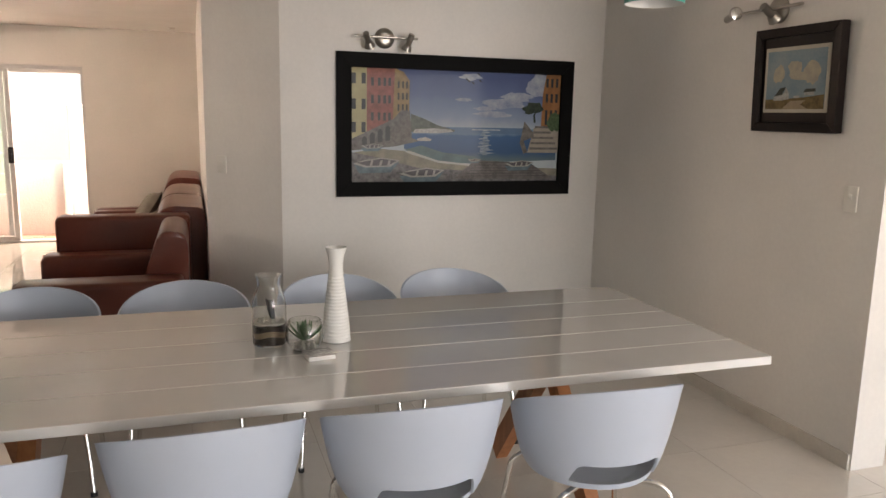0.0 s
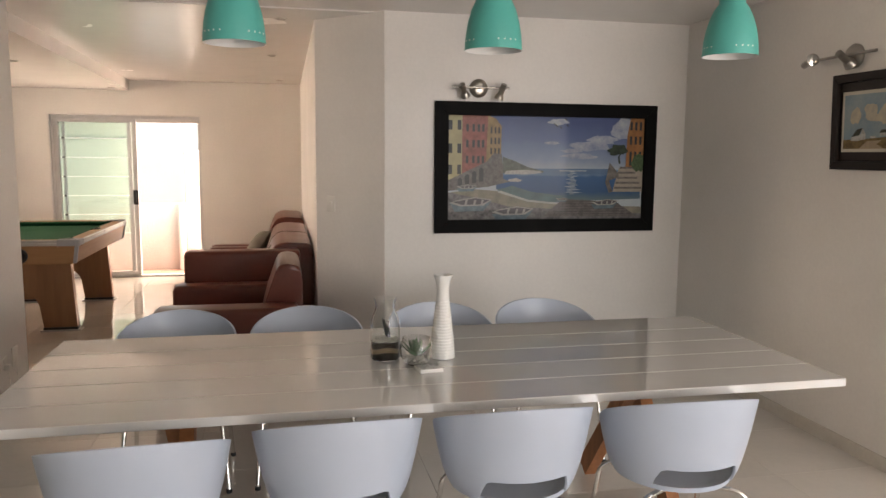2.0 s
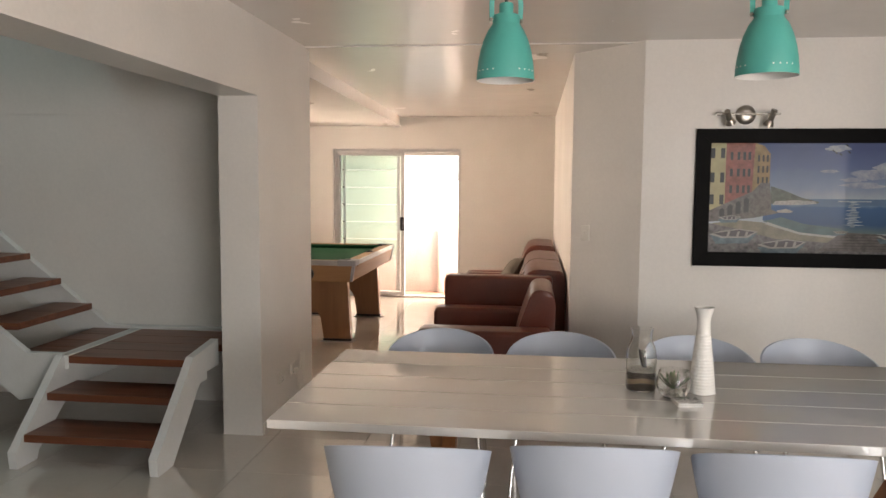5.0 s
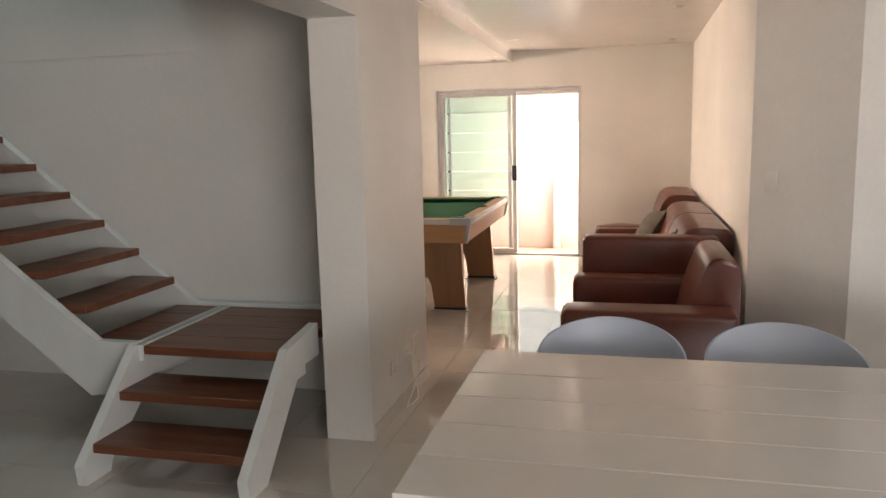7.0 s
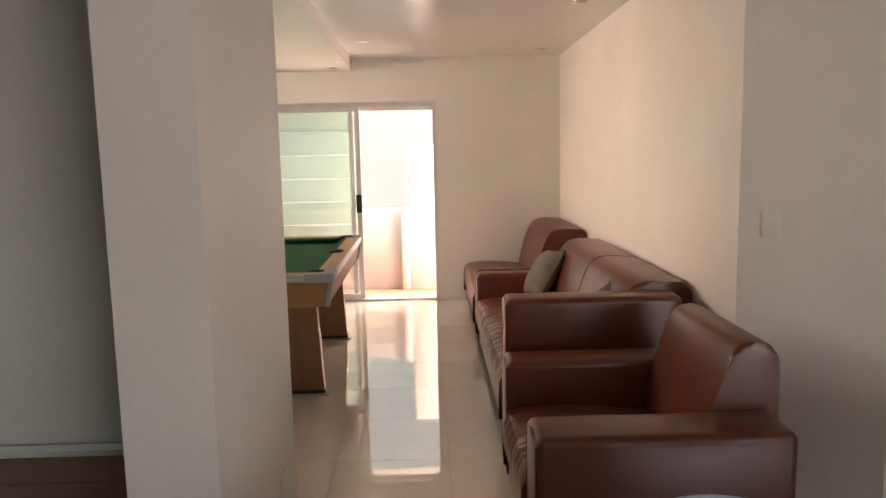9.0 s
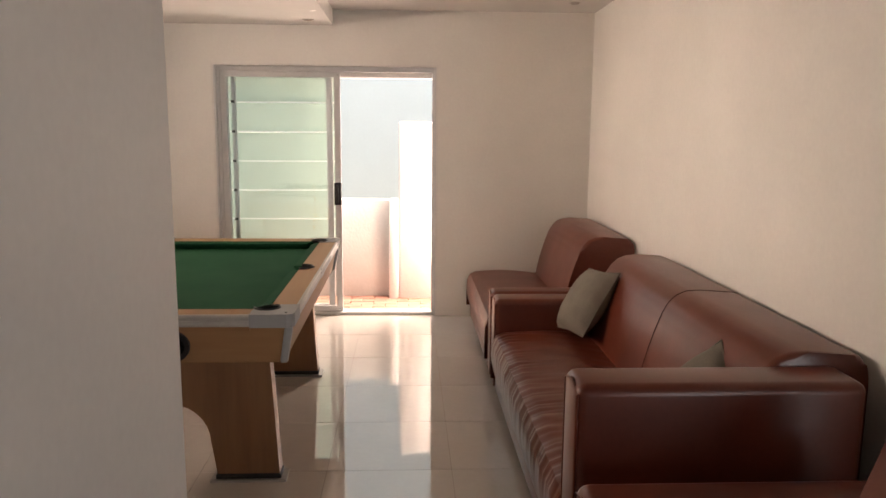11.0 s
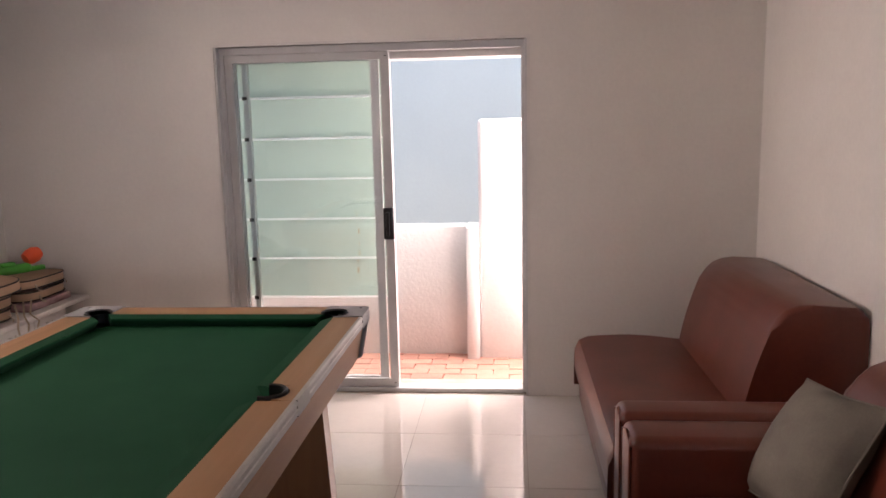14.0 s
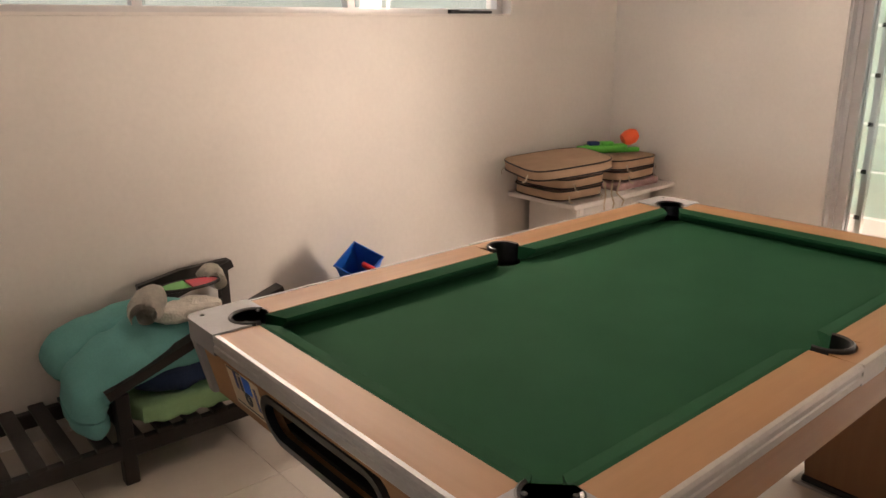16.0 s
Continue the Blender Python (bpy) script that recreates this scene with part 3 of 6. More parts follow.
# ---- dining table ----
TX0, TX1, TY0, TY1 = -1.107, 2.052, 2.478, 3.655
table = thing("dining_table", 0.455, 3.056, 0, 0, "long glossy white plank dining table on orange wooden trestles", "table")
cuts = [TY0, 2.70, 2.925, 3.15, 3.385, TY1]
for y0, y1 in zip(cuts, cuts[1:]):
    bm = bmesh.new()
    box(bm, TX0 - 0.455, TX1 - 0.455, y0 - 3.056 + 0.0012, y1 - 3.056 - 0.0012, 0.722, 0.755, bevel=0.003)
    part("plank", bm, TABLE, table, smooth=False)
bm = boxes((TX0 - 0.20, TX1 - 0.70, -0.40, 0.40, 0.695, 0.7215))
part("under_frame", bm, TABLE, table)
for sx in (-0.98, 0.98):
    for s in (-1, 1):
        bm = bmesh.new()
        tube(bm, [(sx + 0.03 * s, -0.42 * s, 0.02), (sx + 0.03 * s, 0.10 * s, 0.698)], 0, flat=(0.055, 0.10))
        for v in bm.verts:
            v.co.z = max(0.0, min(0.6945, v.co.z))
        part("trestle_leg", bm, LEG_WOOD, table, "orange-brown solid wood trestle leg", smooth=False)

# ---- tub chairs ----


def tub_chair():
    """A moulded tub chair, front towards +y, on a bent chrome frame."""
    c = thing("tub_chair", 0, 0, 0, 0, "moulded pale blue-white plastic tub chair on chrome legs", "chair", "chairs round the dining table")
    n_u, n_v = 48, 9
    def shell(u, v, off):
        a = abs(u)
        top = 0.80 - 0.135 * (1 - math.cos(min(a, 2.0) * 0.88)) - 0.06 * max(0.0, a - 1.5)
        ease = min(1.0, max(0.0, (a - 0.55) / 0.28))
        ease = ease * ease * (3 - 2 * ease)
        low = 0.535 * (1 - ease) + 0.447 * ease
        z = low + (top - low) * v
        f = min(1.0, max(0.0, (z - 0.44) / 0.33))
        rx = (0.208 + 0.092 * f ** 0.55) + off
        ry = (0.205 + 0.075 * f ** 0.6) + off
        return Vector((rx * math.sin(u), -ry * math.cos(u), z))
    bm2 = bmesh.new()
    umax = 2.05
    grid = {}
    for side, off in ((0, 0.0), (1, -0.009)):
        for i in range(n_u + 1):
            for j in range(n_v + 1):
                u = -umax + 2 * umax * i / n_u
                grid[side, i, j] = bm2.verts.new(shell(u, j / n_v, off))
    for i in range(n_u):
        for j in range(n_v):
            for s in (0, 1):
                bm2.faces.new((grid[s, i, j], grid[s, i + 1, j], grid[s, i + 1, j + 1], grid[s, i, j + 1]))
        for j in (0, n_v):
            bm2.faces.new((grid[0, i, j], grid[0, i + 1, j], grid[1, i + 1, j], grid[1, i, j]))
    for i in (0, n_u):
        for j in range(n_v):
            bm2.faces.new((grid[0, i, j], grid[0, i, j + 1], grid[1, i, j + 1], grid[1, i, j]))
    part("backrest", bm2, CHAIR, c)
    bm2 = bmesh.new()
    rows2 = []
    for k, (s, z) in enumerate(((1.0, 0.462), (0.93, 0.452), (0.75, 0.443), (0.5, 0.437), (0.25, 0.434), (0.02, 0.433))):
        ring = []
        for i in range(40):
            a = 2 * math.pi * i / 40
            front = 1.0 + 0.12 * max(0.0, math.sin(a))
            ring.append(bm2.verts.new((0.213 * s * math.cos(a), 0.213 * s * front * math.sin(a) + 0.0, z - (0.018 * max(0.0, math.sin(a)) ** 2 if k == 0 else 0))))
        rows2.append(ring)
    for a, b in zip(rows2, rows2[1:]):
        for i in range(40):
            bm2.faces.new((a[i], a[(i + 1) % 40], b[(i + 1) % 40], b[i]))
    bm2.faces.new(rows2[-1])
    under = [bm2.verts.new(v.co * 0.985 - Vector((0, 0, 0.012))) for v in rows2[0]]
    for i in range(40):
        bm2.faces.new((rows2[0][i], under[i], under[(i + 1) % 40], rows2[0][(i + 1) % 40]))
    bm2.faces.new(under[::-1])
    part("seat", bm2, CHAIR, c)
    bm2 = bmesh.new()
    box(bm2, -0.10, 0.10, -0.11, 0.11, 0.405, 0.431, bevel=0.006)
    part("seat_plate", bm2, CHROME, c)
    for sx in (-1, 1):
        for sy in (-1, 1):
            fy = 0.215 * sy
            bm2 = bmesh.new()
            pts = [(0.06 * sx, 0.09 * sy, 0.418), (0.15 * sx, 0.15 * sy, 0.418)]
            for i in range(1, 7):
                t2 = i / 6 * math.pi / 2
                pts.append(((0.15 + 0.065 * math.sin(t2)) * sx, (0.15 + 0.035 * math.sin(t2)) * sy, 0.418 - 0.065 * (1 - math.cos(t2))))
            pts += [(0.235 * sx, fy, 0.16), (0.245 * sx, fy * 1.06, 0.012)]
            tube(bm2, pts, 0.0105, 10)
            leg = part("leg", bm2, CHROME, c, "bent chrome tube leg")
            bm2 = bmesh.new()
            lathe(bm2, [(0.0, 0.0), (0.014, 0.0), (0.014, 0.018), (0.0, 0.022)], 12, (0.245 * sx, fy * 1.06, 0))
            part("rubber_foot", bm2, RUBBER, leg, "black rubber foot")
    return c


first = tub_chair()
NEAR = [(-0.575, 2.42, 3), (0.06, 2.50, 2), (0.68, 2.505, 0), (1.312, 2.48, -2)]
FAR = [(-0.635, 3.79, 181), (0.0, 3.79, 178), (0.705, 3.79, 183), (1.295, 3.80, 179)]
first.matrix_basis = pose(NEAR[0][0], NEAR[0][1], 0, 0, 0, NEAR[0][2])
for x, y, r in NEAR[1:] + FAR:
    copy_thing(first, pose(x, y, 0, 0, 0, r))

# ---- pendants over the table ----


def pendant(x, y, z, turn, fold):
    p = thing("pendant_lamp", x, y, z, turn, "teal enamel bell pendant lamp hanging on a red cord", "pendant lamp", "pendants over the dining table")
    out = [(0.118, 0.0), (0.117, 0.03), (0.113, 0.07), (0.105, 0.115), (0.092, 0.16), (0.074, 0.20), (0.058, 0.222), (0.055, 0.228), (0.055, 0.256), (0.052, 0.262), (0.030, 0.263), (0.029, 0.266), (0.029, 0.305), (0.026, 0.310), (0.0, 0.311)]
    bm2 = bmesh.new()
    lathe(bm2, out, 40)
    part("shade", bm2, TEAL, p)
    bm2 = bmesh.new()
    lathe(bm2, [(0.1178, 0.0), (0.1145, 0.0), (0.1135, 0.03), (0.1095, 0.07), (0.1015, 0.115), (0.0885, 0.16), (0.070, 0.20), (0.0, 0.216)], 40)
    part("lining", bm2, TEAL_IN, p, "white enamel inside")
    for k in range(4):
        for i in range(4):
            bm2 = bmesh.new()
            a = math.pi / 2 * k + 0.22 * (i - 1.5) + 0.5
            box(bm2, -0.0025, 0.0025, -0.001, 0.001, -0.0025, 0.0025, m=pose(0.1178 * math.cos(a), 0.1178 * math.sin(a), 0.034, 0, 0, math.degrees(a) + 90))
            part("vent_hole", bm2, TEAL_IN, p)
    bm2 = bmesh.new()
    pts = [(-0.060, 0, 0.235), (-0.062, 0, 0.30)] + arc((0, 0, 0.315), 0.061, 180, 0, 12)[0:] + [(0.062, 0, 0.30), (0.060, 0, 0.235)]
    tube(bm2, pts, 0, flat=(0.020, 0.003))
    part("bracket", bm2, TEAL, p, "teal metal hoop handle")
    for s in (-1, 1):
        bm2 = bmesh.new()
        r = bmesh.ops.create_uvsphere(bm2, u_segments=10, v_segments=6, radius=0.009)
        bmesh.ops.translate(bm2, verts=r["verts"], vec=(0.064 * s, 0, 0.243))
        part("bolt", bm2, NICKEL, p)
    bm2 = bmesh.new()
    lathe(bm2, [(0.007, 0.31), (0.007, 0.335), (0.004, 0.345), (0.0, 0.346)], 12)
    part("cord_grip", bm2, BLACK, p)
    top = Z_D - z
    bm2 = bmesh.new()
    pts = [(0, 0, 0.34), (0.002, 0, 0.37), (0.004, 0, 0.42), (0.012, 0, 0.46)]
    pts += [(0.012 + fold * math.sin(2 * math.pi * i / 16), 0.003 * math.cos(2 * math.pi * i / 8), 0.49 + 0.05 * math.sin(2 * math.pi * i / 32) - 0.035 * math.cos(2 * math.pi * i / 16)) for i in range(17)]
    pts += [(0.006, 0, 0.55), (0, 0, min(top - 0.01, 0.565))]
    tube(bm2, pts, 0.0035, 8)
    part("cord", bm2, RED_CORD, p, "looped red textile cord")
    bm2 = bmesh.new()
    lathe(bm2, [(0.045, top), (0.045, top - 0.012), (0.03, top - 0.028), (0.0, top - 0.03)], 24)
    part("ceiling_rose", bm2, TEAL, p)
    return p


for x, z, turn, fold in ((-0.281, 2.032, 20, 0.02), (0.745, 2.041, -15, 0.012), (1.825, 2.056, 60, 0.018)):
    pendant(x, 3.05, z, turn, fold)

# ---- pictures and picture lights ----


LAYERS = [0]


def poly_card(name, pts, depth, material, parent, w, h, label="", thick=0.0006):
    """A flat painted shape on a canvas of w by h, standing in the x-z plane and facing -y."""
    LAYERS[0] += 1
    bm2 = bmesh.new()
    prism(bm2, [((u - 0.5) * w, v * h) for u, v in pts], depth, depth + thick + 0.00002 * (LAYERS[0] % 23))
    bmesh.ops.transform(bm2, matrix=Matrix.Rotation(radians(90), 4, "X"), verts=bm2.verts[:])
    return part(name, bm2, material, parent, label, smooth=False)


def rect(u0, v0, u1, v1):
    return [(u0, v0), (u1, v0), (u1, v1), (u0, v1)]


def picture_frame(p, w, h, width, depth, material, lip=0.012):
    for name, pts in (("frame_rail", [(-w / 2, 0), (w / 2, 0), (w / 2 - width, width), (-w / 2 + width, width)]),
                      ("frame_rail", [(-w / 2 + width, h - width), (w / 2 - width, h - width), (w / 2, h), (-w / 2, h)]),
                      ("frame_rail", [(-w / 2, 0), (-w / 2 + width, width), (-w / 2 + width, h - width), (-w / 2, h)]),
                      ("frame_rail", [(w / 2, 0), (w / 2, h), (w / 2 - width, h - width), (w / 2 - width, width)])):
        bm2 = bmesh.new()
        prism(bm2, pts, 0.001, depth)
        top = [v for v in bm2.verts if v.co.z > depth / 2]
        for v in top:
            if abs(v.co.x) > w / 2 - 0.001 or v.co.y < 0.001 or v.co.y > h - 0.001:
                v.co.z = depth - lip * 0.4
        bmesh.ops.transform(bm2, matrix=Matrix.Rotation(radians(90), 4, "X"), verts=bm2.verts[:])
        bmesh.ops.bevel(bm2, geom=bm2.edges[:], offset=0.002, segments=1, affect="EDGES")
        part(name, bm2, material, p)


big = thing("harbour_picture", 1.823, Y_P - 0.002, 1.05, 0, "large harbour painting with boats in a wide black frame", "picture")
BW, BH = 1.72, 0.95
picture_frame(big, BW, BH, 0.098, 0.035, FRAME_BLACK)
cw, ch = BW - 0.19, BH - 0.19
P = {
    "sky": paint_grad("sky", 0.34, 0.76, [(0.0, (0.50, 0.56, 0.60)), (0.25, (0.27, 0.34, 0.47)), (0.6, (0.13, 0.18, 0.34)), (1.0, (0.085, 0.12, 0.27))]), "haze": paint("haze", (0.42, 0.50, 0.60), tint=(0.26, 0.34, 0.54), scale=4),
    "cloud": paint("cloud", (0.50, 0.53, 0.58), tint=(0.22, 0.27, 0.40), scale=16), "sea": paint_grad("sea", 0.12, 0.37, [(0.0, (0.16, 0.22, 0.20)), (0.35, (0.035, 0.10, 0.22)), (0.8, (0.05, 0.13, 0.28)), (1.0, (0.20, 0.30, 0.40))]),
    "sea_far": paint("far_sea", (0.13, 0.22, 0.36), scale=8), "shine": paint("sea_shine", (0.50, 0.57, 0.62), scale=30, var=0.12), "shallow": paint("shallow_water", (0.13, 0.22, 0.24), scale=9, var=0.12),
    "sand": paint("sand", (0.34, 0.31, 0.24), scale=14, var=0.12), "cobble": paint("cobbles", (0.26, 0.25, 0.25), scale=34, var=0.18), "stone": paint("stone", (0.24, 0.22, 0.20), scale=40, var=0.15),
    "yellow": paint("yellow_house", (0.50, 0.44, 0.24), scale=18), "red": paint("red_house", (0.42, 0.15, 0.12), scale=30, var=0.12), "ochre": paint("ochre_house", (0.40, 0.26, 0.13), scale=22, var=0.1),
    "orange": paint("orange_house", (0.42, 0.19, 0.07), scale=22, var=0.1), "dark": paint("dark_windows", (0.045, 0.05, 0.05)), "hill": paint("hill", (0.16, 0.19, 0.16), scale=30, var=0.15),
    "white": paint("white_houses", (0.58, 0.58, 0.56), scale=60, var=0.12), "jetty": paint("jetty", (0.20, 0.18, 0.17), scale=30, var=0.14), "plank": paint("jetty_gap", (0.07, 0.065, 0.065)),
    "hull": paint("boat_hull", (0.17, 0.24, 0.28), scale=30, var=0.12), "hull2": paint("boat_rim", (0.42, 0.41, 0.37)), "inside": paint("boat_inside", (0.11, 0.10, 0.11)), "pine": paint("pine", (0.05, 0.075, 0.05), scale=40, var=0.15),
    "step": paint("steps", (0.42, 0.37, 0.31), scale=30), "green": paint("bush", (0.10, 0.17, 0.08), scale=60, var=0.15), "foam": paint("shore_foam", (0.55, 0.55, 0.50), scale=40),
}


def stroke(name, pts, key, layer, label=""):
    return poly_card(name, pts, 0.008 + 0.0008 * layer, P[key], canvas, cw, ch, label)


bm = bmesh.new()
box(bm, -cw / 2 - 0.004, cw / 2 + 0.004, -0.0078, -0.001, -0.004, ch + 0.004)
canvas = part("canvas", bm, P["sky"], big, "painted blue sky", at=pose(0, 0, 0.095))
rng = random.Random(4)


def blob(cu, cv, ru, rv, n=14, rough=0.25):
    return [(cu + ru * math.cos(2 * math.pi * i / n) * (1 + rough * (rng.random() - 0.5)), cv + rv * math.sin(2 * math.pi * i / n) * (1 + rough * (rng.random() - 0.5))) for i in range(n)]


for cu, cv, ru, rv in ((0.72, 0.72, 0.10, 0.05), (0.78, 0.78, 0.07, 0.05), (0.88, 0.86, 0.06, 0.08), (0.66, 0.62, 0.09, 0.03), (0.52, 0.745, 0.035, 0.015), (0.62, 0.67, 0.05, 0.02), (0.90, 0.95, 0.05, 0.05), (0.55, 0.95, 0.05, 0.03)):
    stroke("cloud", blob(cu, cv, ru, rv, 18, 0.5), "cloud", 2)
for u, v in ((0.535, 0.915), (0.565, 0.885), (0.60, 0.905), (0.545, 0.90), (0.59, 0.965)):
    stroke("bird", [(u - 0.012, v + 0.018), (u, v), (u + 0.004, v + 0.002), (u - 0.004, v + 0.022)], "dark", 3)
stroke("sea", [(0.24, 0.30), (0.36, 0.22), (0.50, 0.17), (0.99, 0.20), (0.99, 0.49), (0.24, 0.49)], "sea", 3)
stroke("sea", rect(0.40, 0.44, 0.85, 0.497), "sea_far", 4)
for k in range(16):
    w2 = 0.012 + 0.03 * abs(math.sin(k * 1.7)) * (1 - k / 22)
    stroke("shine", blob(0.625 + 0.008 * math.sin(k * 2.3), 0.25 + 0.0145 * k, w2, 0.005, 10, 0.4), "shine", 5)
stroke("shine", rect(0.56, 0.472, 0.70, 0.482), "shine", 5)
stroke("shallow_water", [(0.24, 0.29), (0.40, 0.19), (0.60, 0.16), (0.58, 0.23), (0.42, 0.27), (0.32, 0.33)], "shallow", 5)
stroke("beach", [(0, 0), (1, 0), (1, 0.12), (0.62, 0.14), (0.40, 0.19), (0.24, 0.28), (0.12, 0.30), (0, 0.26)], "sand", 6)
stroke("foam", [(0.26, 0.285), (0.40, 0.195), (0.56, 0.16), (0.555, 0.145), (0.40, 0.175), (0.25, 0.265)], "foam", 7)
stroke("cobbles", [(0, 0), (1, 0), (1, 0.05), (0.55, 0.10), (0.30, 0.13), (0.12, 0.22), (0, 0.27)], "cobble", 7)
stroke("hill", [(0.27, 0.45), (0.27, 0.61), (0.33, 0.57), (0.40, 0.51), (0.48, 0.47), (0.47, 0.45)], "hill", 6)
stroke("far_houses", [(0.28, 0.44), (0.29, 0.475), (0.38, 0.485), (0.46, 0.475), (0.47, 0.455), (0.40, 0.44)], "white", 7)
stroke("rocks", [(0.30, 0.37), (0.30, 0.39), (0.34, 0.405), (0.37, 0.385), (0.36, 0.37)], "white", 7)
stroke("quay", [(0.0, 0.28), (0.20, 0.32), (0.31, 0.37), (0.27, 0.40), (0.0, 0.36)], "stone", 7)
stroke("yellow_house", [(0.0, 0.36), (0.07, 0.40), (0.07, 1.0), (0.0, 1.0)], "yellow", 8)
stroke("red_house", [(0.07, 0.40), (0.185, 0.47), (0.195, 1.0), (0.07, 1.0)], "red", 8)
stroke("ochre_house", [(0.185, 0.47), (0.262, 0.55), (0.262, 0.90), (0.235, 0.97), (0.195, 1.0)], "ochre", 9)
stroke("sea_wall", [(0.0, 0.30), (0.0, 0.38), (0.19, 0.56), (0.225, 0.64), (0.265, 0.635), (0.275, 0.40), (0.20, 0.35)], "stone", 10)
for k in range(4):
    u, s = 0.06 + 0.035 * k, 0.05 + 0.02 * k
    stroke("arch", [(u - 0.011, 0.33 + 0.012 * k), (u + 0.011, 0.335 + 0.012 * k), (u + 0.011, 0.34 + s + 0.012 * k), (u, 0.36 + s + 0.012 * k), (u - 0.011, 0.34 + s + 0.012 * k)], "dark", 11)
for u in (0.012, 0.055):
    for v in (0.48, 0.68, 0.90):
        stroke("window", rect(u - 0.008, v - 0.04, u + 0.010, v + 0.05), "dark", 9)
for u in (0.095, 0.125, 0.150, 0.172):
    for v in (0.58, 0.73, 0.88):
        stroke("window", rect(u - 0.006, v - 0.035, u + 0.006, v + 0.035), "dark", 9)
for u in (0.212, 0.232, 0.250):
    for v in (0.66, 0.76, 0.86):
        stroke("window", rect(u - 0.004, v - 0.03, u + 0.004, v + 0.03), "dark", 10)
stroke("orange_house", [(0.905, 0.50), (1.0, 0.50), (1.0, 1.0), (0.925, 1.0), (0.91, 0.82)], "orange", 8)
for u in (0.93, 0.955, 0.98):
    for v, t in ((0.60, 0.07), (0.78, 0.04), (0.92, 0.04)):
        stroke("window", rect(u - 0.006, v - t, u + 0.006, v + t), "dark", 9)
stroke("steps", [(0.84, 0.27), (1.0, 0.27), (1.0, 0.52), (0.90, 0.52), (0.87, 0.50)], "step", 8)
for k in range(5):
    v = 0.30 + 0.05 * k
    stroke("riser", [(0.85 + 0.006 * k, v), (0.995 - 0.012 * k, v), (0.995 - 0.012 * k, v + 0.02), (0.85 + 0.006 * k, v + 0.02)], "stone", 9)
stroke("wall", [(0.80, 0.36), (0.82, 0.56), (0.87, 0.45), (0.87, 0.42), (0.82, 0.38), (0.84, 0.27), (0.82, 0.26)], "stone", 10)
stroke("bush", blob(0.975, 0.56, 0.035, 0.09, 16, 0.4), "green", 10)
stroke("pine_trunk", [(0.868, 0.55), (0.878, 0.55), (0.872, 0.62), (0.885, 0.66), (0.878, 0.66), (0.864, 0.62)], "pine", 9)
stroke("pine_crown", blob(0.865, 0.685, 0.05, 0.05, 18, 0.5), "pine", 9)
stroke("pine_crown", blob(0.84, 0.645, 0.025, 0.018, 14, 0.5), "pine", 9)
stroke("jetty", [(0.48, 0.03), (0.98, 0.02), (0.86, 0.17), (0.58, 0.20)], "jetty", 8)
for k in range(6):
    v = 0.05 + 0.025 * k
    stroke("jetty_gap", rect(0.53 + 0.012 * k, v, 0.94 - 0.016 * k, v + 0.004), "plank", 9)


def boat(u, v, s, tilt):
    stroke("boat_hull", [(u - s, v + 0.03 * tilt), (u - 0.75 * s, v - 0.62 * s), (u + 0.6 * s, v - 0.55 * s), (u + s, v + 0.40 * s), (u + 0.7 * s, v + 0.12 * s), (u - 0.6 * s, v + 0.02 * s)], "hull", 11)
    stroke("boat_rim", [(u - s, v + 0.02), (u - 0.5 * s, v - 0.12 * s), (u + 0.6 * s, v - 0.06 * s), (u + s, v + 0.50 * s), (u + 0.2 * s, v + 0.72 * s), (u - 0.6 * s, v + 0.46 * s)], "hull2", 12)
    stroke("boat_inside", [(u - 0.85 * s, v + 0.03), (u - 0.45 * s, v + 0.03 * s), (u + 0.5 * s, v + 0.05 * s), (u + 0.88 * s, v + 0.45 * s), (u + 0.2 * s, v + 0.62 * s), (u - 0.55 * s, v + 0.38 * s)], "inside", 13)
    for k in (-0.3, 0.1, 0.45):
        stroke("thwart", [(u + k * s, v + 0.04 * s), (u + (k + 0.1) * s, v + 0.04 * s), (u + (k + 0.16) * s, v + 0.48 * s), (u + (k + 0.06) * s, v + 0.48 * s)], "hull2", 14)


boat(0.115, 0.145, 0.105, 1)
boat(0.325, 0.055, 0.105, 0)
boat(0.80, 0.145, 0.072, 0)
boat(0.095, 0.305, 0.05, 0)
boat(0.575, 0.19, 0.032, 0)

small = thing("cottage_picture", X_D - 0.003, 3.50, 1.56, -90, "small cottage painting in a deep dark brown frame", "picture")
small.matrix_basis = pose(X_D - 0.003, 3.40, 1.557, 0, 0, -90) @ pose(0, 0, 0, 2.0, 0, 0)
sw, sh = 0.555, 0.51
picture_frame(small, sw, sh, 0.045, 0.055, FRAME_BROWN)
bm = bmesh.new()
prism(bm, rect(-sw / 2 + 0.046, 0.046, sw / 2 - 0.046, sh - 0.046), 0.010, 0.03)
bmesh.ops.transform(bm, matrix=Matrix.Rotation(radians(90), 4, "X"), verts=bm.verts[:])
part("inner_frame", bm, FRAME_BROWN, small)
bm = bmesh.new()
prism(bm, rect(-0.210, 0.095, 0.210, sh - 0.095), 0.0305, 0.034)
bmesh.ops.transform(bm, matrix=Matrix.Rotation(radians(90), 4, "X"), verts=bm.verts[:])
part("mount", bm, MOUNT, small, "pale linen mount")
cw, ch = 0.385, 0.285
bm = bmesh.new()
box(bm, -cw / 2, cw / 2, -0.036, -0.0345, 0, ch)
canvas = part("canvas", bm, paint("cottage_sky", (0.17, 0.27, 0.35), tint=(0.34, 0.40, 0.41), scale=7), small, "blue-grey painted sky", at=pose(0, 0, 0.112))
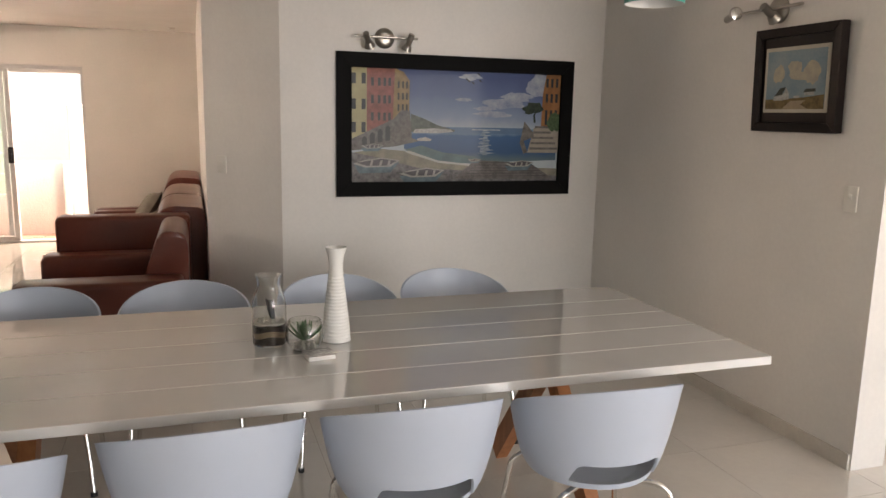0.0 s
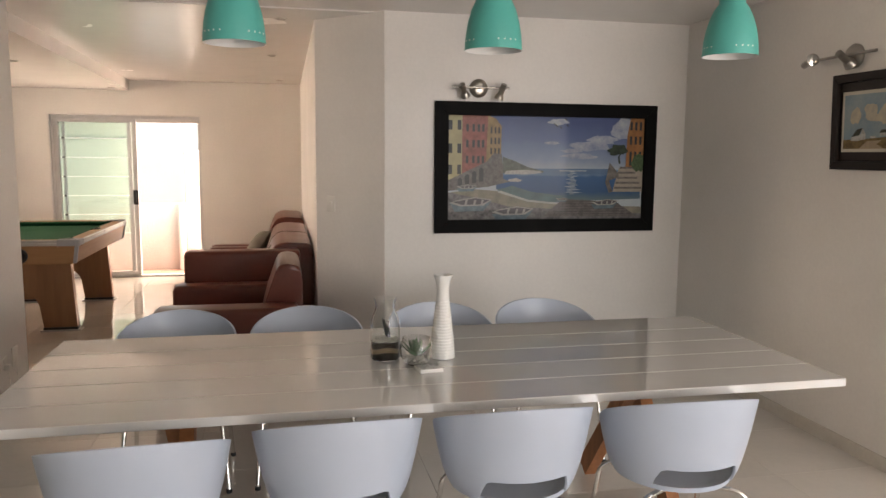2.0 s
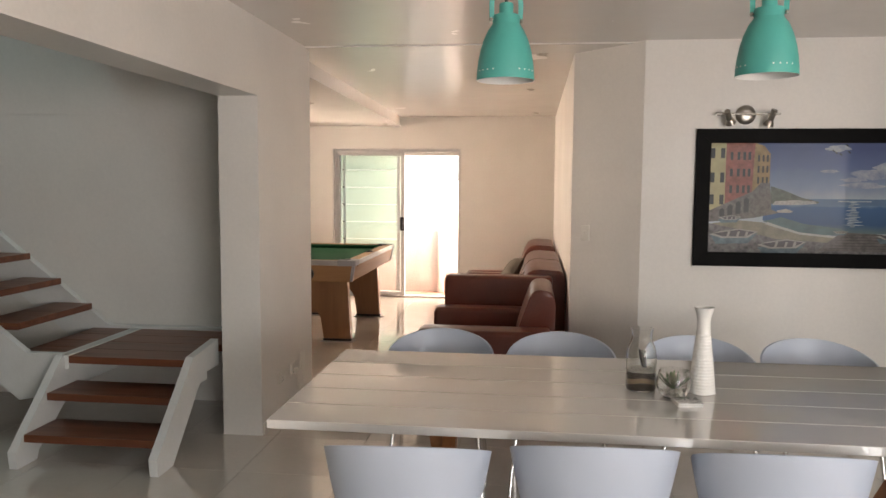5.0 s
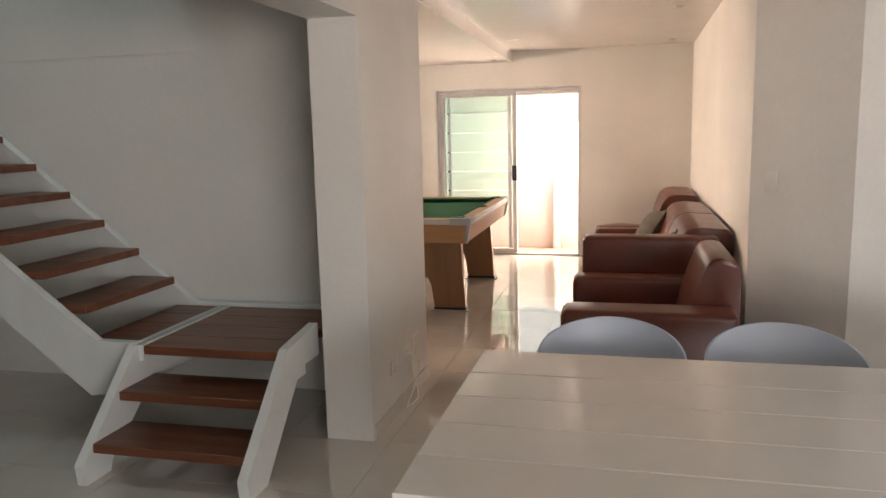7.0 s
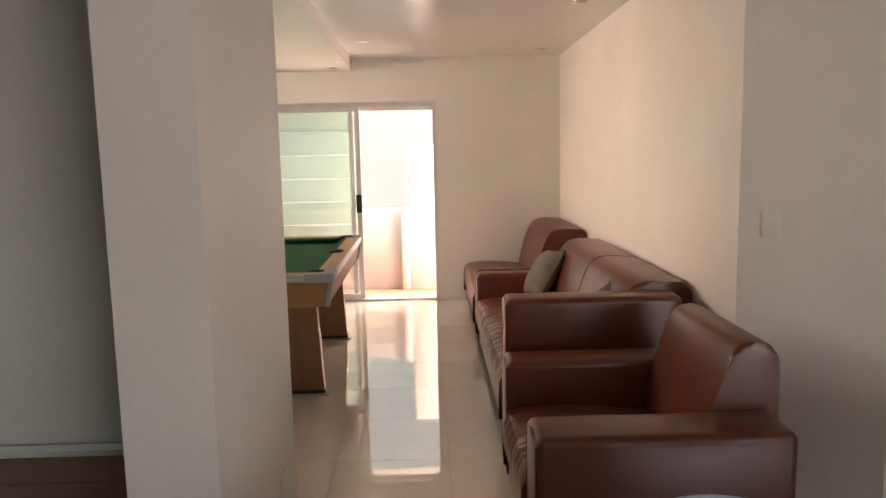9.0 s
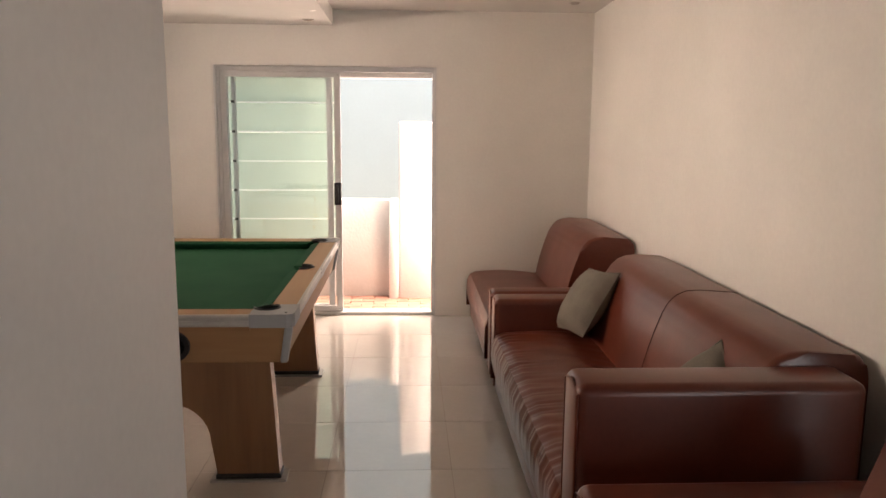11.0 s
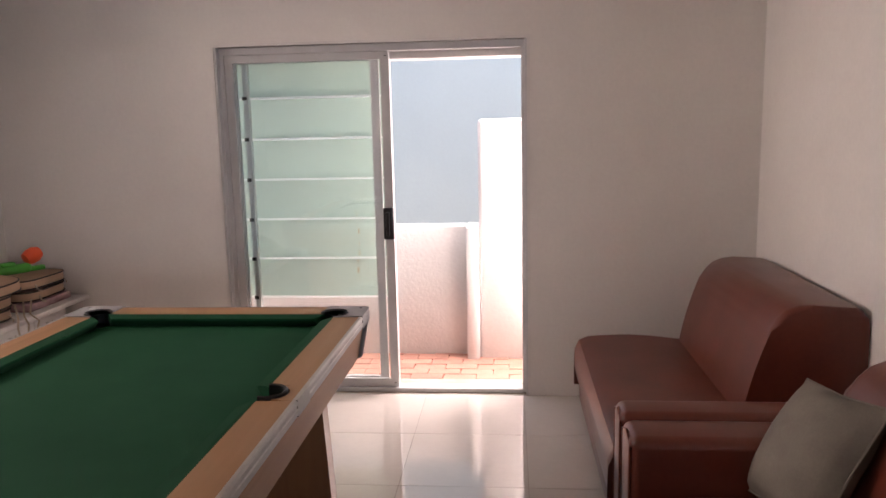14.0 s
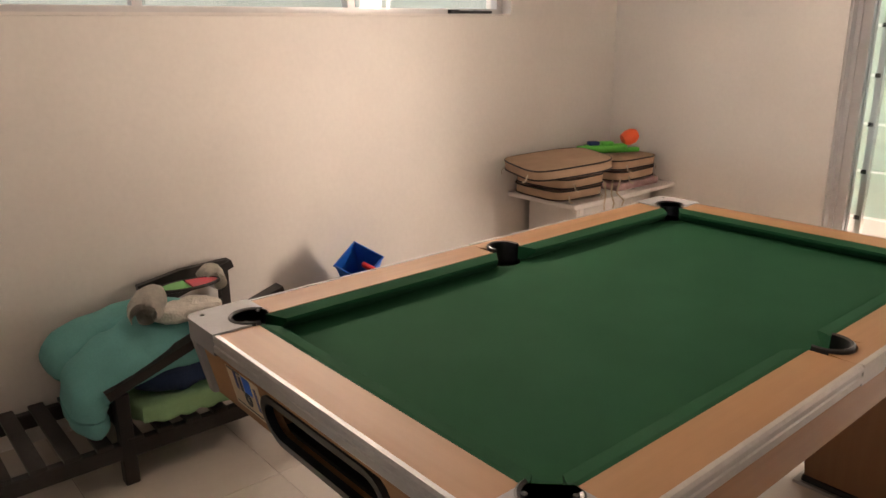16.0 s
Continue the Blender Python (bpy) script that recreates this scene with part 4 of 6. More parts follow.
P["cream"] = paint("cream_cloud", (0.58, 0.50, 0.36), scale=25, tint=(0.40, 0.37, 0.32))
P["field"] = paint("ochre_field", (0.26, 0.18, 0.07), scale=30, var=0.16)
P["track"] = paint("sandy_track", (0.42, 0.33, 0.22), scale=30)
P["thatch"] = paint("dark_thatch", (0.05, 0.055, 0.045), scale=30)


def stroke2(name, pts, key, layer):
    return poly_card(name, pts, 0.0362 + 0.0006 * layer, P[key], canvas, cw, ch)


for cu, cv, ru, rv in ((0.22, 0.60, 0.10, 0.15), (0.50, 0.68, 0.12, 0.16), (0.78, 0.60, 0.13, 0.18), (0.62, 0.55, 0.15, 0.07)):
    stroke2("cloud", blob(cu, cv, ru, rv, 18, 0.4), "cream", 1)
stroke2("field", [(0, 0), (1, 0), (1, 0.24), (0.7, 0.20), (0.4, 0.18), (0, 0.17)], "field", 2)
stroke2("track", [(0.30, 0.0), (0.75, 0.0), (0.62, 0.08), (0.70, 0.15), (0.45, 0.14)], "track", 3)
stroke2("cottage", [(0.15, 0.15), (0.32, 0.15), (0.32, 0.28), (0.24, 0.26), (0.15, 0.22)], "white", 3)
stroke2("thatch", [(0.16, 0.22), (0.26, 0.36), (0.36, 0.38), (0.30, 0.25)], "thatch", 4)
stroke2("gable", [(0.30, 0.16), (0.42, 0.17), (0.42, 0.27), (0.36, 0.38)], "white", 4)
stroke2("cottage", rect(0.68, 0.23, 0.84, 0.29), "white", 3)
stroke2("thatch", [(0.66, 0.28), (0.70, 0.34), (0.86, 0.34), (0.86, 0.29)], "thatch", 4)
stroke2("cottage", rect(0.50, 0.19, 0.60, 0.23), "white", 3)


def picture_light(x, y, z, turn, heads, length):
    p = thing("picture_light", x, y, z, turn, "brushed nickel twin spotlight bar on the wall above a picture", "wall lamp", "lights above the pictures")
    bm2 = bmesh.new()
    lathe(bm2, [(0.0, 0.0), (0.066, 0.0), (0.066, 0.012), (0.055, 0.026), (0.030, 0.033), (0.0, 0.034)], 32)
    bmesh.ops.transform(bm2, matrix=Matrix.Rotation(radians(90), 4, "X"), verts=bm2.verts[:])
    part("wall_plate", bm2, NICKEL, p)
    bm2 = bmesh.new()
    tube(bm2, [(0, -0.03, 0), (0, -0.075, 0)], 0.009)
    tube(bm2, [(-length * 0.5, -0.075, 0), (length * 0.5, -0.075, 0)], 0.0085)
    part("bar", bm2, NICKEL, p)
    for hx, yaw, pitch in heads:
        bm2 = bmesh.new()
        lathe(bm2, [(0.0, -0.045), (0.020, -0.042), (0.020, 0.035), (0.026, 0.040), (0.034, 0.066), (0.036, 0.069), (0.033, 0.069), (0.024, 0.045), (0.0, 0.042)], 24)
        head = part("spot_head", bm2, NICKEL, p, at=pose(hx, -0.095, -0.012, pitch, 0, yaw))
        bm2 = bmesh.new()
        lathe(bm2, [(0.0, 0.072), (0.020, 0.0715), (0.031, 0.068), (0.031, 0.064), (0.0, 0.055)], 24)
        part("reflector", bm2, LAMP_GLASS, head, "clear reflector bulb, switched off")


picture_light(1.285, Y_P, 2.095, 0, ((-0.135, 150, 130), (0.15, 205, 150)), 0.42)
picture_light(X_D, 3.60, 2.165, -90, ((-0.26, 75, 80), (0.02, 190, 120)), 0.46)

# ---- things on the table ----
TZ = 0.7552
vase = thing("ceramic_vase", 0.547, 3.07, TZ, 0, "tall white ribbed ceramic bottle vase on the table", "vase")
bm = bmesh.new()
prof = [(0.0, 0.0), (0.050, 0.0), (0.056, 0.004)]
for i in range(61):
    z = 0.006 + 0.250 * i / 60
    r = 0.054 - 0.027 * (i / 60) ** 1.2
    prof.append((r + 0.0016 * (i % 3 == 0), z))
prof += [(0.0262, 0.275), (0.0262, 0.30), (0.030, 0.325), (0.0385, 0.354), (0.040, 0.358), (0.0375, 0.358), (0.028, 0.325), (0.023, 0.29), (0.0, 0.28)]
lathe(bm, prof, 40)
part("body", bm, CERAMIC, vase)

jar = thing("glass_carafe", 0.303, 3.09, TZ, 0, "clear glass carafe with layered sand and dark soil", "glass jar")
bm = bmesh.new()
outer = [(0.055, 0.0), (0.060, 0.004), (0.062, 0.012), (0.062, 0.145), (0.060, 0.165), (0.053, 0.188), (0.044, 0.207), (0.041, 0.225), (0.042, 0.240), (0.048, 0.260)]
inner = [(r - 0.0028, max(z, 0.006)) for r, z in outer][::-1]
lathe(bm, [(0.0, 0.0)] + outer + inner + [(0.0, 0.006)], 36)
part("glass_wall", bm, CLEAR, jar)
for z0, z1, material, label in ((0.0068, 0.034, SOIL, "dark soil layer"), (0.0342, 0.055, SAND, "pale sand layer"), (0.0552, 0.080, SOIL, "dark soil layer"), (0.0802, 0.087, PEBBLE, "white pebble layer")):
    bm = bmesh.new()
    lathe(bm, [(0.0, z0), (0.0587, z0), (0.0587, z1), (0.0, z1)], 32)
    if material is not PEBBLE:
        for v in bm.verts:
            if z0 > 0.02 or v.co.z > z0 + 0.001:
                v.co.z += 0.006 * math.sin(3 * math.atan2(v.co.y, v.co.x))
    part("sand_layer", bm, material, jar, label)
for k in range(26):
    bm = bmesh.new()
    r = bmesh.ops.create_icosphere(bm, subdivisions=1, radius=0.007)
    bmesh.ops.scale(bm, verts=r["verts"], vec=(1.2, 1, 0.7))
    a, q = k * 2.4, 0.042 * math.sqrt((k + 0.5) / 26)
    part("pebble", bm, PEBBLE, jar, at=pose(q * math.cos(a), q * math.sin(a), 0.0925, 0, 0, k * 40))
for k in range(3):
    bm = bmesh.new()
    tube(bm, [(-0.005 * k, 0, 0.095), (-0.012 - 0.006 * k, 0.004 * k, 0.13), (-0.022 - 0.004 * k, 0.006 * k, 0.172)], 0, flat=(0.016, 0.002))
    part("feather", bm, TWIG, jar, "dark grey feather", at=pose(0.012, 0, 0, 0, 0, 50 * k))

bowl = thing("succulent_terrarium", 0.418, 2.985, TZ, 0, "small green succulent in a round glass bowl", "potted plant")
bm = bmesh.new()
outer = [(0.036, 0.0), (0.052, 0.010), (0.066, 0.036), (0.070, 0.060), (0.065, 0.088), (0.056, 0.112)]
inner = [(r - 0.0025, max(z, 0.005)) for r, z in outer][::-1]
lathe(bm, [(0.0, 0.0)] + outer + inner + [(0.0, 0.005)], 36)
part("glass_bowl", bm, CLEAR, bowl)
for k in range(34):
    bm = bmesh.new()
    r = bmesh.ops.create_icosphere(bm, subdivisions=1, radius=0.0075)
    bmesh.ops.scale(bm, verts=r["verts"], vec=(1.25, 1, 0.75))
    a, q = k * 2.4, 0.040 * math.sqrt((k % 17 + 0.5) / 17)
    part("pebble", bm, PEBBLE, bowl, at=pose(q * math.cos(a), q * math.sin(a), 0.014 + 0.012 * (k // 17), 0, 0, k * 33))
for k in range(16):
    bm = bmesh.new()
    ln, wd = (0.082, 0.021) if k < 9 else (0.072, 0.018)
    n = 7
    left, right, mid = [], [], []
    lift = 22 if k < 9 else 55
    for i in range(n + 1):
        t = i / n
        w2 = wd * 0.5 * (math.sin(math.pi * (0.12 + 0.88 * t)) ** 0.8) * (1 - 0.15 * t) if i < n else 0.0006
        y = ln * t * math.cos(radians(lift + 18 * t))
        z = ln * t * math.sin(radians(lift + 18 * t))
        left.append(bm.verts.new((-w2, y, z + 0.003)))
        right.append(bm.verts.new((w2, y, z + 0.003)))
        mid.append(bm.verts.new((0, y + 0.001, z - 0.003)))
    for i in range(n):
        bm.faces.new((left[i], right[i], right[i + 1], left[i + 1]))
        bm.faces.new((right[i], mid[i], mid[i + 1], right[i + 1]))
        bm.faces.new((mid[i], left[i], left[i + 1], mid[i + 1]))
    part("leaf", bm, LEAF, bowl, at=pose(0, 0, 0.036, 0, 0, k * 137.5))

coaster = thing("coaster_stack", 0.452, 2.89, TZ, 8, "small stack of white patterned coasters", "coasters")
for k in range(2):
    bm = bmesh.new()
    box(bm, -0.048, 0.048, -0.046, 0.046, 0.0081 * k, 0.0081 * k + 0.0078, bevel=0.002)
    part("coaster", bm, CERAMIC, coaster)
bm = bmesh.new()
for i in range(12):
    for j in range(11):
        u, v = -0.046 + 0.0084 * i, -0.043 + 0.0084 * j
        if rng.random() < 0.75:
            box(bm, u - 0.0025, u + 0.0025, v - 0.002, v + 0.002, 0.016, 0.0166, m=None)
part("pattern", bm, TWIG, coaster, "dark printed speckle pattern", smooth=False)

# ---- pool table ----
PX0, PX1, PY0, PY1, PZ = -3.072, -1.826, 6.905, 8.975, 0.865
PW, PL = PX1 - PX0, PY1 - PY0
pool = thing("pool_table", PX0, PY0, 0, 0, "green baize pool table with oak laminate rails and silver corners", "pool table")
RW, CW, CORN, POCK = 0.118, 0.046, 0.175, 0.056        # rail width, cushion width, corner plate, pocket radius
IN = RW + 0.006                                     # pocket centres lie this far in


def pocket_outline(inset):
    """The bed's outline with round bites at the six pockets."""
    x0, x1, y0, y1, r = inset, PW - inset, inset, PL - inset, POCK + 0.004
    pts = []
    e = math.sqrt(max(0, r * r - (inset - IN) ** 2))
    def corner(cx, cy, sx, sy):
        a0 = math.atan2(e * sy, (inset - IN) * sx)
        a1 = math.atan2((inset - IN) * sy, e * sx)
        seq = []
        for i in range(11):
            a = a0 + (a1 - a0) * i / 10
            seq.append((cx + r * math.cos(a), cy + r * math.sin(a)))
        return seq
    bl = corner(IN, IN, 1, 1)
    pts = list(bl)
    br = [(PW - x, y) for x, y in bl][::-1]
    pts += br
    mid = PL / 2
    h = math.sqrt(max(0, r * r - (inset - RW + 0.02) ** 2))
    side = []
    for i in range(11):
        a = math.atan2(-h, inset - RW + 0.02)
        a = a + (-2 * a) * i / 10
        side.append((PW - (RW - 0.02) - r * math.cos(a), mid + r * math.sin(a)))
    pts += side
    top = [(x, PL - y) for x, y in pts[:22]][::-1]
    pts += top
    pts += [(PW - x, PL - y) for x, y in side]
    return pts


bm = bmesh.new()
prism(bm, pocket_outline(RW + 0.004), 0.78, 0.818)
part("bed", bm, CLOTH, pool, "flat green baize playing bed", smooth=False)


def rail(name, a, b, inward, material):
    """A wooden rail top with a silver edge and a green cushion, from a to b along the outer edge."""
    a, b, w = Vector((*a, 0)), Vector((*b, 0)), Vector((*inward, 0))
    d = (b - a).normalized()
    def strip(prof, c0=0.0, c1=0.0, nm="", mt=None, lab="", par=None, ext=0.0):
        bm2 = bmesh.new()
        ends = []
        for base, sgn, cut in ((a, 1, c0), (b, -1, c1)):
            ends.append([bm2.verts.new(base + d * sgn * (cut * (s - RW) - ext) + w * s + Vector((0, 0, z))) for s, z in prof])
        k = len(prof)
        bm2.faces.new(ends[0])
        bm2.faces.new(ends[1][::-1])
        for i in range(k):
            bm2.faces.new((ends[0][i], ends[0][(i + 1) % k], ends[1][(i + 1) % k], ends[1][i]))
        return part(nm, bm2, mt, par, lab, smooth=False)
    top = strip([(0.014, 0.80), (RW, 0.80), (RW, PZ - 0.002), (0.014, PZ)], nm="rail_top", mt=material, par=pool)
    strip([(0.0, 0.825), (0.004, 0.818), (0.0138, 0.818), (0.0138, PZ + 0.002), (0.004, PZ + 0.001), (0.0, PZ - 0.006), (0.0, 0.852), (0.003, 0.849), (0.003, 0.843), (0.0, 0.840)],
          nm="edge_trim", mt=SILVER, lab="grooved silver edge trim", par=top)
    strip([(RW + 0.0005, 0.819), (RW + 0.020, 0.819), (RW + CW, 0.846), (RW + CW, 0.855), (RW + 0.012, PZ - 0.003), (RW + 0.0005, PZ - 0.003)], c0=0.8, c1=0.8, ext=0.012, nm="cushion", mt=CLOTH, lab="green cloth cushion", par=top)


c = CORN
mid = PL / 2
g = 0.062
rail("end", (c, 0), (PW - c, 0), (0, 1), LAMINATE)
rail("end", (PW - c, PL), (c, PL), (0, -1), LAMINATE)
rail("side", (PW, c), (PW, mid - g), (-1, 0), LAMINATE_Y)
rail("side", (PW, mid + g), (PW, PL - c), (-1, 0), LAMINATE_Y)
rail("side", (0, mid - g), (0, c), (1, 0), LAMINATE_Y)
rail("side", (0, PL - c), (0, mid + g), (1, 0), LAMINATE_Y)
for s in (0, 1):                                     # wood behind the middle pockets
    bm = bmesh.new()
    pts = [(0.0142, mid - g), (0.045, mid - g)] + [(RW - 0.02 - POCK * math.cos(radians(a)), mid + POCK * math.sin(radians(a))) for a in range(-70, 71, 14)] + [(0.045, mid + g), (0.0142, mid + g)]
    prism(bm, [(PW - x, y) for x, y in pts][::-1] if s else pts, 0.80, PZ)
    part("rail_bridge", bm, LAMINATE_Y, pool, smooth=False)
    bm = boxes(((PW - 0.0138, PW, mid - g, mid + g, 0.818, PZ + 0.002) if s else (0.0, 0.0138, mid - g, mid + g, 0.818, PZ + 0.002)))
    part("edge_trim", bm, SILVER, pool)
for sx in (0, 1):
    for sy in (0, 1):
        pts = [(0.03, 0.0), (c, 0.0), (c, RW)]
        pts += [(IN + POCK * math.cos(radians(a)), IN + POCK * math.sin(radians(a))) for a in range(-12, -259, -13)]
        pts += [(RW, c), (0.0, c), (0.0, 0.03), (0.009, 0.009)]
        pts = [(PW - x if sx else x, PL - y if sy else y) for x, y in pts]
        bm = bmesh.new()
        prism(bm, pts if sx == sy else pts[::-1], 0.815, PZ + 0.004)
        plate = part("corner_plate", bm, CAST, pool, "grey cast metal corner plate", smooth=False)
        for u, v in ((c - 0.02, RW - 0.02), (RW - 0.02, c - 0.02), (0.035, 0.035)):
            bm = bmesh.new()
            lathe(bm, [(0.006, PZ + 0.004), (0.005, PZ + 0.0058), (0.0, PZ + 0.006)], 10, (PW - u if sx else u, PL - v if sy else v, 0))
            part("screw", bm, BLACK, plate)
for cx, cy in ((IN, IN), (PW - IN, IN), (IN, PL - IN), (PW - IN, PL - IN), (RW - 0.015, mid), (PW - RW + 0.015, mid)):
    bm = bmesh.new()
    face_in = math.atan2(PL / 2 - cy, PW / 2 - cx) if abs(cy - mid) > 0.1 else (0.0 if cx < PW / 2 else math.pi)
    gap = radians(62 if abs(cy - mid) > 0.1 else 75)
    n = 22
    rows3 = []
    for i in range(n + 1):
        a = face_in + gap + (2 * math.pi - 2 * gap) * i / n
        ca, sa = math.cos(a), math.sin(a)
        rows3.append([bm.verts.new((cx + r * ca, cy + r * sa, z)) for r, z in ((POCK, 0.80), (POCK, PZ + 0.006), (POCK - 0.004, PZ + 0.009), (POCK - 0.010, PZ + 0.006), (POCK - 0.010, 0.80))])
    for a, b in zip(rows3, rows3[1:]):
        for j in range(4):
            bm.faces.new((a[j], b[j], b[j + 1], a[j + 1]))
    liner = part("pocket", bm, BLACK, pool, "black plastic ball pocket")
    bm = bmesh.new()
    lathe(bm, [(POCK + 0.003, 0.8165), (POCK - 0.004, 0.795), (POCK - 0.020, 0.765), (0.0, 0.758)], 24, (cx, cy, 0))
    part("pocket_cup", bm, POCKET, liner)
# apron with the ball-return slot in the near end
A0, A1, AZ0, AZ1 = 0.022, 0.047, 0.662, 0.815
SL0, SL1, SZ0, SZ1 = 0.36, 0.825, 0.676, 0.787


def taper(bm2):
    """Draws the apron in a little towards its lower edge."""
    for v in bm2.verts:
        k2 = 0.028 * (AZ1 - v.co.z) / (AZ1 - AZ0)
        v.co.x = PW / 2 + (v.co.x - PW / 2) * (1 - k2 / (PW / 2))
        v.co.y = PL / 2 + (v.co.y - PL / 2) * (1 - k2 / (PL / 2))
    return bm2


bm = bmesh.new()
hole = []
zc = (SZ0 + SZ1) / 2
rr = (SZ1 - SZ0) / 2
for a in range(90, 271, 15):
    hole.append((SL0 + rr + rr * math.cos(radians(a)), zc + rr * math.sin(radians(a))))
for a in range(-90, 91, 15):
    hole.append((SL1 - rr + rr * math.cos(radians(a)), zc + rr * math.sin(radians(a))))
outer = []
for x, z in hole:                                    # each hole point is joined to one on the panel's rim
    u = A0 if x < SL0 + rr else (PW - A0 if x > SL1 - rr else x)
    if abs(z - zc) > rr * 0.75:
        outer.append((x if SL0 + rr * 0.9 <= x <= SL1 - rr * 0.9 else u, AZ1 if z > zc else AZ0))
    else:
        outer.append((u, zc + (z - zc) / (rr * 0.75) * (AZ1 - AZ0) / 2))
rings = []
for y in (A0, A1):
    rings.append(([bm.verts.new((x, y, z)) for x, z in hole], [bm.verts.new((x, y, z)) for x, z in outer]))
k = len(hole)
for i in range(k):
    j = (i + 1) % k
    for ring in rings:
        bm.faces.new((ring[0][i], ring[0][j], ring[1][j], ring[1][i]))
    bm.faces.new((rings[0][0][i], rings[0][0][j], rings[1][0][j], rings[1][0][i]))
    bm.faces.new((rings[0][1][i], rings[0][1][j], rings[1][1][j], rings[1][1][i]))
part("apron_end", taper(bm), LAMINATE, pool, "oak laminate end panel with a long slot", smooth=False)
part("apron_end", taper(boxes((A0, PW - A0, PL - A1, PL - A0, AZ0, AZ1))), LAMINATE, pool, smooth=False)
for x0 in (A0, PW - A1):
    part("apron_side", taper(boxes((x0, x0 + A1 - A0, A1, PL - A1, AZ0, AZ1))), LAMINATE_Y, pool, smooth=False)
part("underside", boxes((A1 + 0.03, PW - A1 - 0.03, A1 + 0.03, PL - A1 - 0.03, 0.6497, 0.664)), LAMINATE_Y, pool, smooth=False)
bm = bmesh.new()
rr = (SZ1 - SZ0) / 2
zc = (SZ0 + SZ1) / 2
loop = [(SL0 + rr + 0.0 + rr * math.cos(radians(a)), zc + rr * math.sin(radians(a))) for a in range(90, 271, 15)] + [(SL1 - rr + rr * math.cos(radians(a)), zc + rr * math.sin(radians(a))) for a in range(-90, 91, 15)]
tube(bm, [(x, A0 - 0.004, z) for x, z in loop], 0, closed=True, flat=(0.02, 0.02))
slot = part("ball_slot", taper(bm), BLACK, pool, "long black rounded ball-return slot")
part("ball_tray", boxes((SL0 - 0.01, SL1 + 0.01, A1 + 0.032, A1 + 0.19, SZ0 - 0.01, SZ0), (SL0 - 0.01, SL1 + 0.01, A1 + 0.19, A1 + 0.20, SZ0, SZ1 + 0.01)), POCKET, slot)
# upright corner posts of the apron
for cx in (A0, PW - A0):
    for cy in (A0, PL - A0):
        bm = bmesh.new()
        box(bm, cx - 0.016, cx + 0.016, cy - 0.016, cy + 0.016, 0.660, 0.8145, bevel=0.008)
        part("corner_post", taper(bm), CAST, pool, "silver corner strip")
bm = bmesh.new()
prism(bm, rect(0.165, 0.685, 0.33, 0.79), 0.0, 0.0012)
bmesh.ops.transform(bm, matrix=Matrix.Translation((0, A0 - 0.0002, 0)) @ Matrix.Rotation(radians(90), 4, "X"), verts=bm.verts[:])
stick = part("sticker", taper(bm), PAPER, pool, "worn cream sticker with blue and black marks", smooth=False)
for x0, x1, z0, z1, material in ((0.20, 0.215, 0.735, 0.78, TOY_NAVY), (0.17, 0.24, 0.780, 0.785, BLACK), (0.245, 0.287, 0.74, 0.783, TOY_BLUE), (0.175, 0.315, 0.692, 0.696, BLACK), (0.225, 0.238, 0.735, 0.775, BLACK), (0.300, 0.312, 0.71, 0.77, TOY_NAVY)):
    part("mark", taper(boxes((x0, x1, A0 - 0.0022, A0 - 0.0015, z0, z1))), material, stick)
bm = bmesh.new()
lathe(bm, [(0.018, 0.0), (0.018, 0.001), (0.007, 0.0012), (0.007, 0.0)], 20, closed=True)
bmesh.ops.transform(bm, matrix=Matrix.Translation((0.253, A0 - 0.0016, 0.722)) @ Matrix.Rotation(radians(90), 4, "X"), verts=bm.verts[:])
part("mark", taper(bm), BLACK, stick)


def end_leg(y0, y1):
    """An arched end panel whose two legs spread a little towards the floor."""
    bm2 = bmesh.new()
    l, r, m2 = 0.17, PW - 0.17, PW / 2
    pts = [(l - 0.035, 0.035), (l + 0.245, 0.035)]
    pts += [(m2 + 0.185 * math.cos(radians(a)), 0.19 + 0.18 * math.sin(radians(a))) for a in range(180, -1, -12)]
    pts += [(r - 0.245, 0.035), (r + 0.035, 0.035), (r, 0.6495), (l, 0.6495)]
    a = [bm2.verts.new((x, y0, z)) for x, z in pts]
    b = [bm2.verts.new((x, y1, z)) for x, z in pts]
    k = len(pts)
    bm2.faces.new(a)
    bm2.faces.new(b[::-1])
    for i in range(k):
        bm2.faces.new((a[i], a[(i + 1) % k], b[(i + 1) % k], b[i]))
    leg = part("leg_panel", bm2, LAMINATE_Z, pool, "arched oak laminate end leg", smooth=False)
    for x0, x1 in ((l - 0.05, l + 0.26), (r - 0.26, r + 0.05)):
        bm2 = bmesh.new()
        box(bm2, x0 + 0.008, x1 - 0.008, y0 - 0.008, y1 + 0.008, 0.012, 0.0345, bevel=0.004)
        part("foot", bm2, BLACK, leg, "black plastic foot")
        part("foot_plate", boxes((x0 - 0.015, x1 + 0.015, y0 - 0.02, y1 + 0.02, 0.0, 0.0118)), SILVER, leg, "silver foot plate")


end_leg(0.36, 0.44)
end_leg(PL - 0.25, PL - 0.17)

# ---- leather suite ----
GROUP = "brown leather lounge suite"


